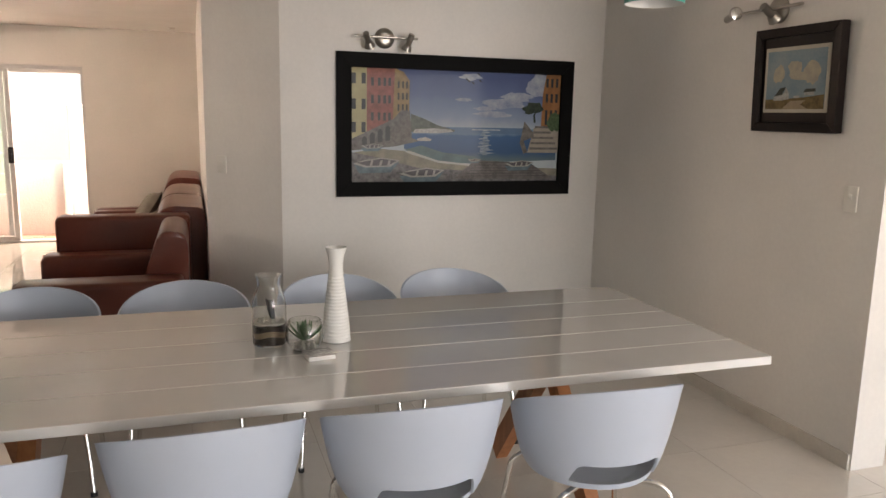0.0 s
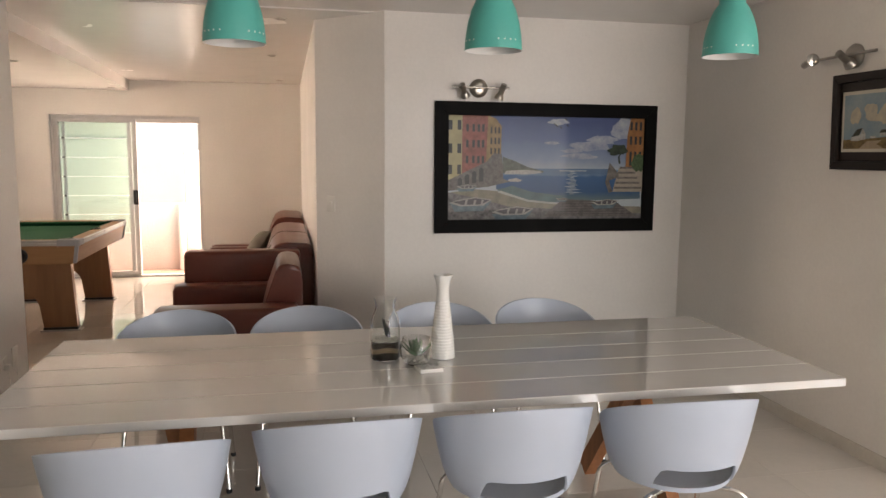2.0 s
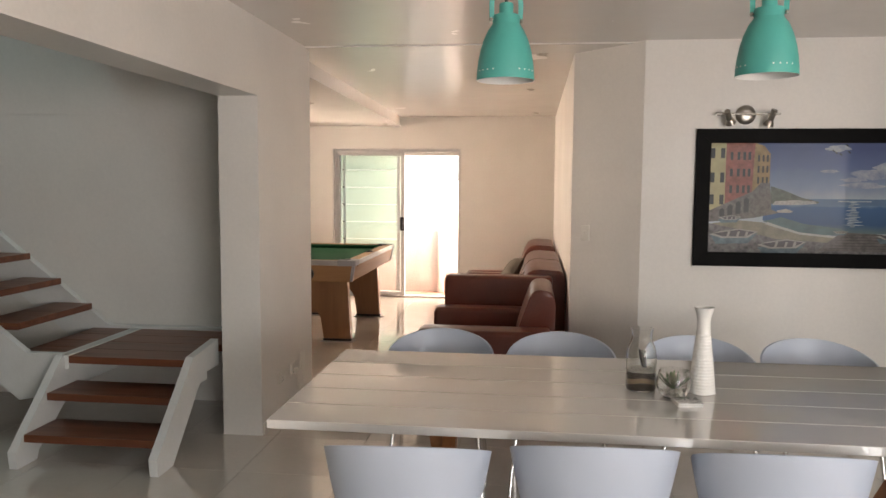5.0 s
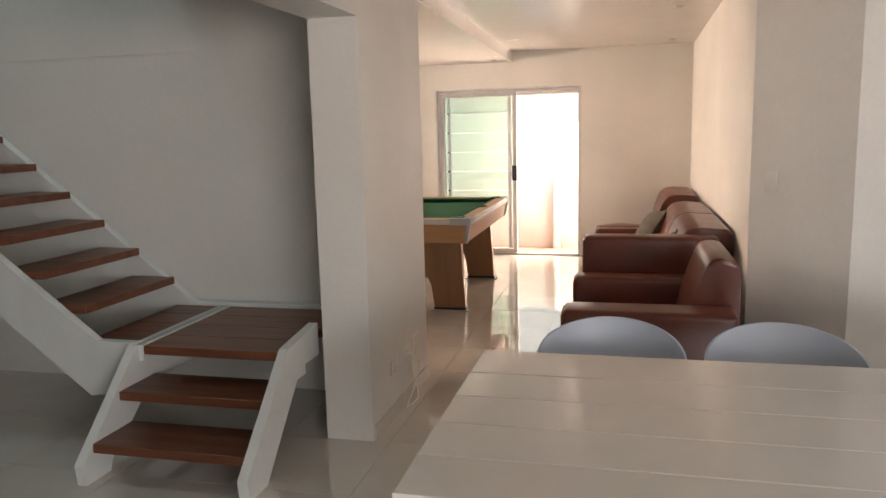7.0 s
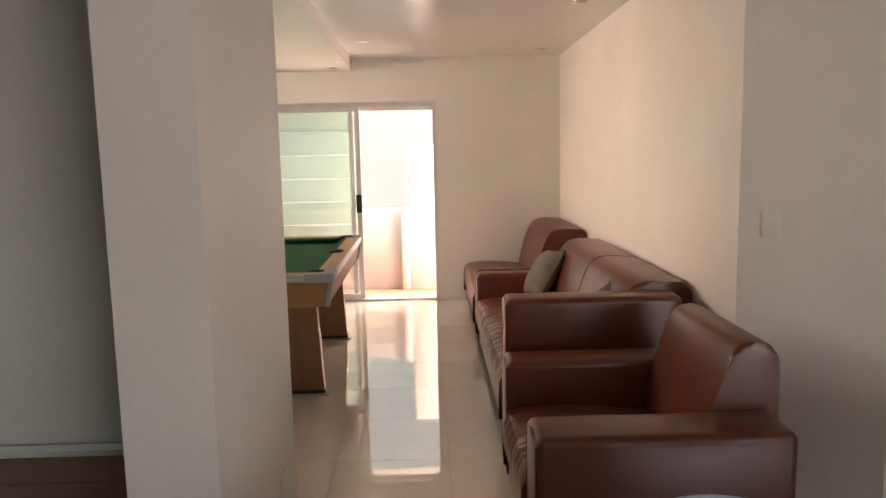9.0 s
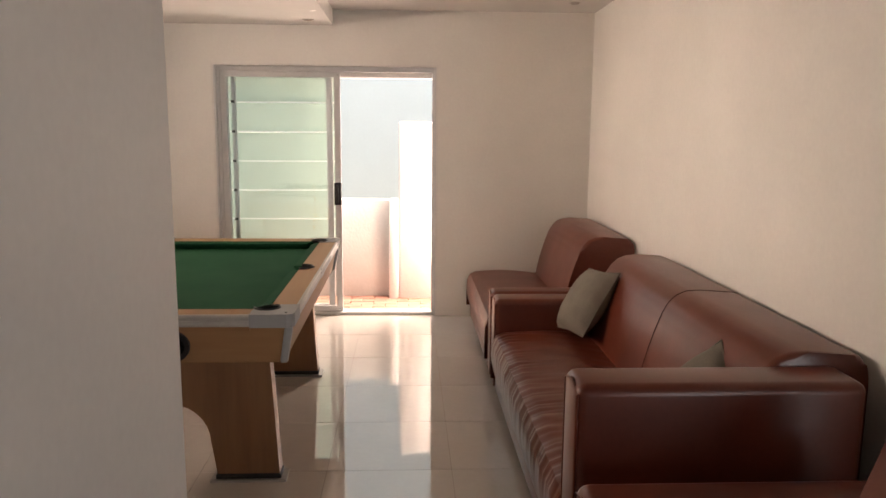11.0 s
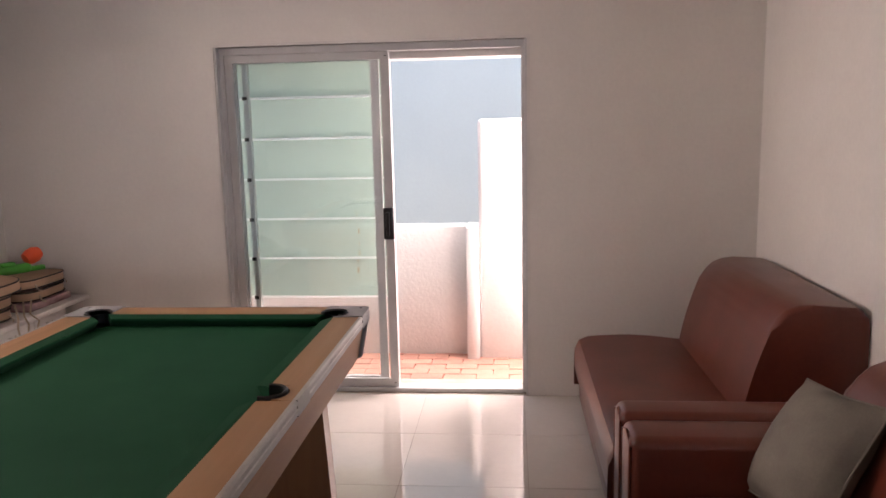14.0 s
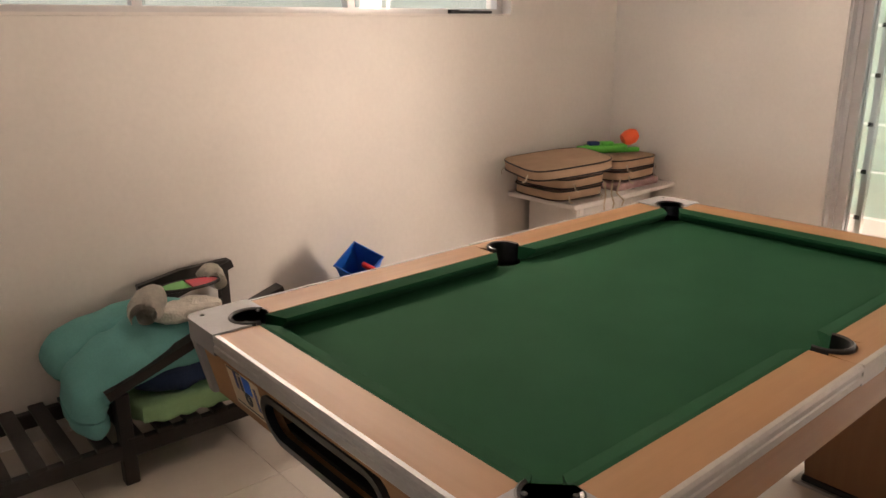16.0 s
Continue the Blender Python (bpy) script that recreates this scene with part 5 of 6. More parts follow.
def soft_profile(pts, n=5, r=0.05):
    """Rounds the corners of an (x, z) outline."""
    out = []
    k = len(pts)
    for i in range(k):
        p, a, b = Vector(pts[i]), Vector(pts[i - 1]), Vector(pts[(i + 1) % k])
        da, db = (a - p), (b - p)
        q = min(r, da.length * 0.45, db.length * 0.45)
        p0, p1 = p + da.normalized() * q, p + db.normalized() * q
        for j in range(n + 1):
            t = j / n
            out.append(tuple((1 - t) ** 2 * p0 + 2 * t * (1 - t) * p + t * t * p1))
    return out


def backrest(parent, y0, y1, seams=(), x1=0.134, slim=0.0):
    prof = soft_profile([(-0.35 + slim, 0.36), (-0.295 + slim, 0.62), (-0.195 + slim, 0.895), (x1 - 0.02, 0.875), (x1, 0.80), (x1, 0.12), (-0.30, 0.12)], n=4, r=0.12)
    bm2 = bmesh.new()
    extrude_y(bm2, prof, y0, y1, bevel=0.022)
    back = part("backrest", bm2, LEATHER, parent, "padded leather backrest")
    for y in seams:
        bm2 = bmesh.new()
        tube(bm2, [(x - 0.001 if x < 0 else x, y, z + 0.001) for x, z in prof[2:24]], 0.0022, 6)
        part("seam", bm2, SEAM, back, "dark stitched seam")
    return back


def arm(parent, y0, y1, z1, x0=-0.875, x1=0.02):
    bm2 = rounded((x0, x1, y0, y1, 0.075, z1), 0.035, 4)
    ob = part("armrest", bm2, LEATHER, parent, "boxy leather armrest with rounded edges")
    bm2 = bmesh.new()
    loop2 = [(x0 + 0.003, y0 + 0.014, 0.10), (x0 + 0.003, y0 + 0.014, z1 - 0.03), (x0 + 0.005, (y0 + y1) / 2, z1 - 0.006), (x0 + 0.003, y1 - 0.014, z1 - 0.03), (x0 + 0.003, y1 - 0.014, 0.10)]
    tube(bm2, loop2, 0.004, 6)
    part("piping", bm2, LEATHER, ob, "leather piping")
    return ob


def seat(parent, y0, y1, z=0.43, x0=-0.90, wrinkles=True):
    bm2 = bmesh.new()
    nx, ny = 22, max(10, int((y1 - y0) * 90))
    prof = []
    for i in range(nx + 1):
        t = i / nx
        if t < 0.38:
            a = t / 0.38
            prof.append((x0 + 0.015 + 0.02 * (1 - a) + 0.035 * max(0, (a - 0.85) / 0.15) ** 2 - 0.035 * math.sin(math.pi * a) * 0.5, 0.16 + (z - 0.19) * a + 0.03 * max(0, (a - 0.8) / 0.2)))
        else:
            a = (t - 0.38) / 0.62
            prof.append((x0 + 0.05 + a * (-0.26 - x0 - 0.05), z + 0.018 * math.sin(math.pi * min(1, a * 1.15)) - 0.012 * a))
    grid = []
    for j in range(ny + 1):
        y = y0 + (y1 - y0) * j / ny
        row = []
        for i, (x, zz) in enumerate(prof):
            t = i / nx
            w = 0.0
            if wrinkles:
                front = math.exp(-((t - 0.34) / 0.16) ** 2)
                w = 0.0065 * front * (noise.noise(Vector((y * 30, t * 3, y0))) + 0.8 * noise.noise(Vector((y * 62, t * 4, 2.0))))
                w += 0.005 * noise.noise(Vector((y * 11 + x * 2, x * 3, 5.0)))
            edge = min(1.0, min(y - y0, y1 - y) / 0.03)
            row.append(bm2.verts.new((x - w * 0.8 * (t < 0.5), y, zz + w - 0.015 * (1 - edge) ** 2)))
        grid.append(row)
    for a, b in zip(grid, grid[1:]):
        for i in range(nx):
            bm2.faces.new((a[i], a[i + 1], b[i + 1], b[i]))
    for row in (grid[0], grid[-1]):
        low2 = [bm2.verts.new((v.co.x, v.co.y, 0.15)) for v in row]
        for i in range(nx):
            bm2.faces.new((row[i], row[i + 1], low2[i + 1], low2[i]))
    return part("seat_cushion", bm2, LEATHER, parent, "creased leather seat cushion")


def base(parent, y0, y1, x0=-0.865):
    bm2 = rounded((x0, 0.05, y0, y1, 0.075, 0.20), 0.012, 2)
    part("base", bm2, LEATHER, parent)
    for x in (x0 + 0.03, -0.03):
        for y in (y0 + 0.04, y1 - 0.09):
            bm2 = bmesh.new()
            box(bm2, x, x + 0.05, y, y + 0.05, 0.0, 0.0755, bevel=0.004)
            part("foot", bm2, FOOT, parent, "dark wooden foot")


ac = thing("leather_armchair", -0.04, 4.82, 0, 0, "brown leather armchair with low boxy arms against the wall", "armchair", GROUP)
base(ac, 0.02, 1.12)
arm(ac, 0.0, 0.25, 0.635)
arm(ac, 0.92, 1.13, 0.635)
seat(ac, 0.252, 0.918, 0.425)
backrest(ac, 0.235, 0.935, x1=0.05, slim=0.09)
sofa = thing("leather_sofa", 0, 6.12, 0, 0, "long brown leather sofa with a creased seat", "sofa", GROUP)
base(sofa, 0.02, 2.28)
arm(sofa, 0.0, 0.20, 0.845)
arm(sofa, 2.10, 2.285, 0.62)
seat(sofa, 0.205, 2.097, 0.43)
backrest(sofa, 0.19, 2.11, (1.13,))
corner = thing("leather_corner_seat", 0, 8.43, 0, 0, "brown leather seat with one arm in the room corner", "sofa", GROUP)
base(corner, 0.02, 1.62)
arm(corner, 0.0, 0.16, 0.62)
seat(corner, 0.165, 1.64, 0.435, wrinkles=False)
backrest(corner, 0.46, 1.58)


def pillow(name, size, thick, material, m, label):
    p = tagged(new(name), label, "cushion", "cushions on the sofa")
    p.matrix_basis = m
    bm2 = bmesh.new()
    n = 18
    g2 = {}
    for s in (1, -1):
        for i in range(n + 1):
            for j in range(n + 1):
                u, v = 2 * i / n - 1, 2 * j / n - 1
                h = (1 - abs(u) ** 2.6) ** 0.55 * (1 - abs(v) ** 2.6) ** 0.55
                pin = 1 - 0.07 * (1 - abs(u * v)) * (abs(u) ** 3 + abs(v) ** 3)
                w = 0.004 * noise.noise(Vector((u * 3, v * 3, s))) * h
                key = (s if 0 < i < n and 0 < j < n else 0, i, j)
                if key not in g2:
                    g2[key] = bm2.verts.new((u * size / 2 * pin, v * size / 2 * pin, s * (thick / 2 * h + w)))
    def vert(s, i, j):
        return g2[(s if 0 < i < n and 0 < j < n else 0, i, j)]
    for s in (1, -1):
        for i in range(n):
            for j in range(n):
                q = (vert(s, i, j), vert(s, i + 1, j), vert(s, i + 1, j + 1), vert(s, i, j + 1))
                bm2.faces.new(q if s > 0 else q[::-1])
    part("cover", bm2, material, p)
    bm2 = bmesh.new()
    rim = [g for g in [(u, -1) for u in np.linspace(-1, 1, 12)] + [(1, v) for v in np.linspace(-1, 1, 12)][1:] + [(u, 1) for u in np.linspace(1, -1, 12)][1:] + [(-1, v) for v in np.linspace(1, -1, 12)][1:-1]]
    tube(bm2, [(u * size / 2 * (1 - 0.07 * (1 - abs(u * v)) * (abs(u) ** 3 + abs(v) ** 3)), v * size / 2 * (1 - 0.07 * (1 - abs(u * v)) * (abs(u) ** 3 + abs(v) ** 3)), 0) for u, v in rim], 0.004, 6, closed=True)
    part("piping", bm2, material, p)
    return p


pillow("throw_cushion", 0.40, 0.17, CUSHION, pose(-0.375, 8.10, 0.64, 0, 0, 6) @ pose(0, 0, 0, 0, -57, 0) @ pose(0, 0, 0, 0, 0, 8), "grey-brown velvet cushion leaning on the sofa back")
pillow("throw_cushion", 0.38, 0.14, CUSHION, pose(-0.345, 6.58, 0.605, 0, 0, 12) @ pose(0, 0, 0, 0, -58, 0) @ pose(0, 0, 0, 0, 0, 55), "grey-brown velvet cushion beside the tall sofa arm")

# ---- side table with seat pads and a water pistol ----
cab = thing("side_cabinet", -4.345, 9.345, 0, 0, "white painted side cabinet with a thin overhanging top", "cabinet")
bm = bmesh.new()
box(bm, 0.0, 0.505, 0.0, 0.94, 0.605, 0.63, bevel=0.003)
part("top", bm, WHITE_WOOD, cab)
bm = boxes((0.06, 0.42, 0.12, 0.135, 0.06, 0.604), (0.06, 0.42, 0.80, 0.815, 0.06, 0.604), (0.06, 0.075, 0.136, 0.799, 0.06, 0.604), (0.0755, 0.42, 0.136, 0.799, 0.06, 0.08))
part("body", bm, WHITE_WOOD, cab, smooth=False)
for y0, y1 in ((0.14, 0.462), (0.468, 0.796)):
    for z0, z1 in ((0.43, 0.595), (0.09, 0.42)):
        bm = bmesh.new()
        box(bm, 0.405, 0.425, y0, y1, z0, z1, bevel=0.003)
        d = part("door" if z1 < 0.5 else "drawer", bm, WHITE_WOOD, cab)
        bm = bmesh.new()
        box(bm, 0.4255, 0.430, y0 + 0.03, y1 - 0.03, z0 + 0.025, z1 - 0.025, bevel=0.002)
        part("panel", bm, WHITE_WOOD, d)
        bm = bmesh.new()
        tube(bm, [(0.430, (y0 + y1) / 2 - 0.03, z1 - 0.06), (0.445, (y0 + y1) / 2, z1 - 0.066), (0.430, (y0 + y1) / 2 + 0.03, z1 - 0.06)], 0.004, 8)
        part("handle", bm, NICKEL, d, "small metal pull")
for x in (0.07, 0.37):
    for y in (0.125, 0.77):
        part("leg", boxes((x, x + 0.04, y, y + 0.04, 0, 0.0595)), WHITE_WOOD, cab)


def seat_pad(x, y, z, rz, thick=0.055, tilt=0.0, w=0.44, d=0.42):
    p = thing("seat_pad", x, y, z, rz, "beige canvas seat pad with black piping, stacked on the cabinet", "seat pad", "stacked seat pads")
    if tilt:
        p.matrix_basis = pose(x, y, z, tilt, 0, rz)
    pts = []
    for i in range(48):
        a = 2 * math.pi * i / 48
        ca, sa = math.cos(a), math.sin(a)
        e = 0.42
        pts.append((w / 2 * math.copysign(abs(ca) ** e, ca) * (1 - 0.08 * (sa > 0) * sa), d / 2 * math.copysign(abs(sa) ** e, sa)))
    bm2 = bmesh.new()
    prism(bm2, pts, lambda u, v: 0.0, lambda u, v: thick)
    bmesh.ops.inset_region(bm2, faces=[f for f in bm2.faces if f.normal.z > 0.9 and len(f.verts) > 10], thickness=0.09, depth=0.008)
    for v in bm2.verts:
        v.co += noise.noise_vector(v.co * 9 + Vector((x, y, z * 20))) * 0.004
    part("cover", bm2, CANVAS, p)
    for zz in (0.003, thick - 0.003):
        bm2 = bmesh.new()
        tube(bm2, [(u * 1.004, v * 1.004, zz) for u, v in pts], 0.0045, 6, closed=True)
        part("piping", bm2, PIPING, p, "black piping")
    for s in (-1, 1):
        bm2 = bmesh.new()
        tube(bm2, [(w * 0.30 * s, -d / 2, thick / 2), (w * 0.33 * s, -d / 2 - 0.02, 0.0), (w * 0.28 * s, -d / 2 - 0.03, -0.012)], 0, flat=(0.010, 0.002))
        part("tie_tape", bm2, STRING, p, "cotton tie tape")
    return p


for k in range(2):
    seat_pad(-4.11 + 0.01 * k, 9.51, 0.6405 + 0.066 * k, 86 + 5 * k, w=0.39, d=0.41)
seat_pad(-4.035, 9.42, 0.800, -22, tilt=5.0, w=0.50, d=0.50)
for k in range(2):
    seat_pad(-4.10, 10.0, 0.6855 + 0.066 * k, 92 - 4 * k, w=0.40, d=0.40)
book = thing("folded_cloth_pad", -4.10, 10.0, 0.6305, 0, "flat pink and white printed pad under the cushions", "folded mat")
bm = bmesh.new()
box(bm, -0.20, 0.20, -0.20, 0.20, 0.0, 0.045, bevel=0.012)
part("pad", bm, mat("pink_print", (0.55, 0.38, 0.38), 0.8, var=0.1, scale=16, fine=90), book)
for k in range(3):
    bm = bmesh.new()
    tube(bm, [(-3.86, 9.62 + 0.07 * k, 0.72), (-3.835, 9.60 + 0.05 * k, 0.65), (-3.828, 9.58 + 0.09 * k, 0.60), (-3.832, 9.60 + 0.05 * k, 0.53 - 0.03 * k)], 0, flat=(0.010, 0.002))
    ob = new("loose_tape", finish("loose_tape", bm, STRING))
    tagged(ob, "beige cotton tape hanging over the cabinet edge", "tape", "loose tapes")
pistol = thing("water_pistol", -4.09, 9.93, 0.822, 62, "lime green toy water pistol with an orange tank", "toy")
bm = bmesh.new()
box(bm, -0.16, 0.12, -0.028, 0.028, 0.0, 0.055, bevel=0.018, seg=3)
box(bm, -0.20, -0.12, -0.02, 0.02, 0.012, 0.05, bevel=0.012, seg=3)
box(bm, 0.06, 0.20, -0.022, 0.022, 0.002, 0.030, bevel=0.010, seg=3)
box(bm, -0.05, 0.03, -0.03, 0.03, 0.045, 0.072, bevel=0.012, seg=3)
part("body", bm, TOY_GREEN, pistol)
bm = bmesh.new()
lathe(bm, [(0.0, 0.0), (0.035, 0.006), (0.046, 0.035), (0.046, 0.07), (0.032, 0.098), (0.0, 0.106)], 24)
part("tank", bm, TOY_ORANGE, pistol, "orange water tank", at=pose(0.09, 0, 0.072, 0, 68, 0))
bm = bmesh.new()
box(bm, -0.13, -0.06, -0.026, 0.026, 0.05, 0.075, bevel=0.011, seg=3)
part("cap", bm, TOY_NAVY, pistol, "navy filler cap")

bucket = tagged(new("toy_bucket"), "blue plastic toy bucket tipped over beside the wall", "bucket")
bucket.matrix_basis = pose(-4.14, 8.15, 0.438, 0, 0, 25) @ pose(0, 0, 0, 32, 20, 0)
bm = bmesh.new()
rim, bot = 0.080, 0.052
for r, flip in ((0.0, 0), (0.006, 1)):
    lo = [bm.verts.new((sx * (bot - r), sy * (bot - r), -0.09 + r)) for sx, sy in ((-1, -1), (1, -1), (1, 1), (-1, 1))]
    hi = [bm.verts.new((sx * (rim - r), sy * (rim - r), 0.10)) for sx, sy in ((-1, -1), (1, -1), (1, 1), (-1, 1))]
    bm.faces.new(lo)
    for i in range(4):
        bm.faces.new((lo[i], lo[(i + 1) % 4], hi[(i + 1) % 4], hi[i]))
part("shell", bm, TOY_BLUE, bucket, smooth=False)
bm = bmesh.new()
tube(bm, [(-0.081, -0.081, 0.10), (0.081, -0.081, 0.10), (0.081, 0.081, 0.10), (-0.081, 0.081, 0.10)], 0.006, 8, closed=True)
part("rim", bm, TOY_BLUE, bucket)
bm = bmesh.new()
box(bm, 0.02, 0.13, -0.01, 0.01, 0.08, 0.11, bevel=0.006)
box(bm, 0.11, 0.16, -0.03, 0.03, 0.07, 0.09, bevel=0.006)
part("spade", bm, TOY_RED, bucket, "red toy spade")
crate = thing("storage_box", -4.10, 8.16, 0, 0, "plain black plastic storage box under the toys", "storage box")
bm = bmesh.new()
box(bm, -0.20, 0.17, -0.12, 0.16, 0.0, 0.355, bevel=0.02)
part("body", bm, BLACK, crate)
bm = bmesh.new()
box(bm, -0.21, 0.18, -0.13, 0.17, 0.3555, 0.375, bevel=0.008)
part("lid", bm, BLACK, crate)

# ---- slatted lounger with bedding ----
lounger = thing("slatted_lounger", -4.30, 5.95, 0, 0, "black slatted wooden lounger by the wall, piled with bedding", "lounger")
LW, LL = 0.50, 1.62
for x in (0.0, LW - 0.04):
    bm = bmesh.new()
    box(bm, x, x + 0.04, 0.0, LL, 0.105, 0.165, bevel=0.006)
    part("side_rail", bm, BLACK_WOOD, lounger, smooth=False)
for k in range(15):
    bm = bmesh.new()
    y0 = 0.03 + 0.105 * k
    box(bm, -0.005, LW + 0.005, y0, y0 + 0.055, 0.1655, 0.182, bevel=0.003)
    part("slat", bm, BLACK_WOOD, lounger, smooth=False)
for x in (0.0, LW - 0.045):
    for y in (0.05, 0.95, LL - 0.06):
        bm = bmesh.new()
        box(bm, x - 0.001, x + 0.046, y, y + 0.05, 0.0, 0.35 if 0.5 < y < 1.2 else 0.105, bevel=0.005)
        part("leg", bm, BLACK_WOOD, lounger, smooth=False)
for x in (-0.005, LW - 0.05):
    bm = bmesh.new()
    tube(bm, [(x + 0.025, 0.93, 0.355), (x + 0.025, 1.27, 0.475), (x + 0.025, LL, 0.585)], 0, flat=(0.055, 0.035))
    part("back_rail", bm, BLACK_WOOD, lounger, smooth=False)
bm = bmesh.new()
tube(bm, [(0.02, 1.22, 0.545), (0.02, 1.40, 0.575), (0.02, 1.60, 0.58)], 0, flat=(0.03, 0.05))
for y in (1.25, 1.58):
    box(bm, 0.005, 0.04, y - 0.02, y + 0.02, 0.182, 0.56)
part("headboard", bm, BLACK_WOOD, lounger, smooth=False)


def soft_heap(name, at, dims, material, label, category, lump=0.02, freq=6.0, power=3.0, tufts=None, seed=0):
    """A soft folded bundle: a rounded block whose skin billows."""
    bm2 = bmesh.new()
    bmesh.ops.create_uvsphere(bm2, u_segments=56, v_segments=32, radius=1.0)
    for v in bm2.verts:
        d = v.co.normalized()
        k = (abs(d.x) ** power + abs(d.y) ** power + abs(d.z) ** power) ** (-1 / power)
        p2 = Vector((d.x * dims[0] / 2, d.y * dims[1] / 2, d.z * dims[2] / 2)) * k
        n1 = noise.noise(Vector((p2.x, p2.y, p2.z)) * freq + Vector((seed, 0, 0)))
        n2 = noise.noise(Vector((p2.x, p2.y, p2.z)) * freq * 2.7 + Vector((0, seed, 3)))
        q = lump * (n1 + 0.45 * n2)
        if tufts:
            q += 0.014 * (abs(math.sin(p2.x * tufts)) * abs(math.sin(p2.y * tufts)) - 0.5)
        v.co = p2 + d * q
        v.co.z = max(v.co.z, -dims[2] / 2)
    ob = new(name, finish(name, bm2, material))
    ob.matrix_basis = at
    return tagged(ob, label, category, "bedding on the lounger")


soft_heap("mint_mat", pose(-4.03, 7.20, 0.183 + 0.05), (0.45, 0.46, 0.10), MINT, "tufted mint green seat mat folded on the lounger", "mat", 0.006, 5, 5, tufts=38, seed=1)
soft_heap("navy_blanket", pose(-4.04, 7.22, 0.345), (0.43, 0.46, 0.14), BLANKET, "crumpled navy blue blanket folded over the mat", "blanket", 0.02, 11, 4, seed=2)
# the quilt: folded in two, the back fold against the wall, the front fold falling over the end onto the slats
quilt = thing("turquoise_quilt", -4.05, 7.0, 0.19, 0, "thick turquoise quilt draped over the bundle of bedding", "quilt", "bedding on the lounger")


def quilt_fold(path, x_mid, width, thick, slope, seed):
    """A puffy fold: a rounded section swept along (y, z, slope share) points, with soft creases."""
    fine = []
    for (p, q2) in zip(path, path[1:]):
        for i in range(9):
            fine.append(Vector(p).lerp(Vector(q2), i / 9))
    fine.append(Vector(path[-1]))
    for _ in range(4):
        fine = [fine[0]] + [(fine[i - 1] + fine[i] * 2 + fine[i + 1]) / 4 for i in range(1, len(fine) - 1)] + [fine[-1]]
    bm = bmesh.new()
    rings, k2, m2 = [], 40, len(fine)
    for j, c in enumerate(fine):
        d = (fine[min(j + 1, m2 - 1)] - fine[max(j - 1, 0)])
        nrm = Vector((-d.y, d.x)).normalized() * (-1 if d.x < 0 else 1)
        if d.x < 0:
            nrm = Vector((d.y, -d.x)).normalized()
        end = min(j, m2 - 1 - j) / 7
        sc = math.sqrt(max(0.02, 1 - max(0.0, 1 - end) ** 2))
        ring = []
        for i in range(k2):
            a2 = 2 * math.pi * i / k2
            ca, sa = math.cos(a2), math.sin(a2)
            u = width / 2 * math.copysign(abs(ca) ** 0.55, ca) * (0.82 + 0.18 * sc)
            v = thick / 2 * math.copysign(abs(sa) ** 0.8, sa) * sc
            p3 = Vector((x_mid + u, c.x + nrm.x * v, c.y + nrm.y * v - slope * c.z * u))
            puff = 0.016 * noise.noise(p3 * 8 + Vector((seed, 0, 0))) + 0.006 * noise.noise(p3 * 23)
            puff -= 0.012 * math.exp(-((j - m2 * 0.45 - 40 * u) / 2.2) ** 2)
            out = Vector((ca * 0.6, nrm.x * sa, nrm.y * sa))
            ring.append(bm.verts.new(p3 + out * puff))
        rings.append(ring)
    for r0, r1 in zip(rings, rings[1:]):
        for i in range(k2):
            bm.faces.new((r0[i], r0[(i + 1) % k2], r1[(i + 1) % k2], r1[i]))
    bm.faces.new(rings[0][::-1])
    bm.faces.new(rings[-1])
    bmesh.ops.recalc_face_normals(bm, faces=bm.faces[:])
    part("fold", bm, DUVET, quilt, at=pose(4.05, -7.0, -0.19))


quilt_fold([(7.36, 0.45, 0), (7.10, 0.465, 0), (6.93, 0.44, 0), (6.85, 0.38, 0), (6.85, 0.31, 0)], -4.18, 0.24, 0.15, 0.0, 3.0)
quilt_fold([(7.30, 0.43, 1), (7.10, 0.455, 1), (6.96, 0.425, 1), (6.85, 0.36, 0.7), (6.83, 0.27, 0.2), (6.85, 0.19, 0)], -3.955, 0.27, 0.12, 0.30, 9.0)


def roll(name, m, rad, length, curl):
    """A loosely rolled fleece: a spiral drawn out along its axis."""
    bm2 = bmesh.new()
    n2, k2 = 40, 10
    rows4 = []
    for j in range(k2 + 1):
        v2 = j / k2
        taper = 1 - 0.25 * abs(2 * v2 - 1) ** 3
        row = []
        for i in range(n2 + 1):
            a = curl * 2 * math.pi * i / n2
            r2 = rad * (0.35 + 0.65 * i / n2) * taper
            p3 = Vector((r2 * math.cos(a), (v2 - 0.5) * length, r2 * math.sin(a)))
            row.append(bm2.verts.new(p3 + noise.noise_vector(p3 * 22) * 0.010))
        rows4.append(row)
    fs = []
    for a, b in zip(rows4, rows4[1:]):
        for i in range(n2):
            fs.append(bm2.faces.new((a[i], a[i + 1], b[i + 1], b[i])))
    bmesh.ops.solidify(bm2, geom=fs, thickness=0.034)
    ob = new(name, finish(name, bm2, FLEECE))
    ob.matrix_basis = m
    return tagged(ob, "rolled cream fleece on top of the quilt", "fleece", "bedding on the lounger")


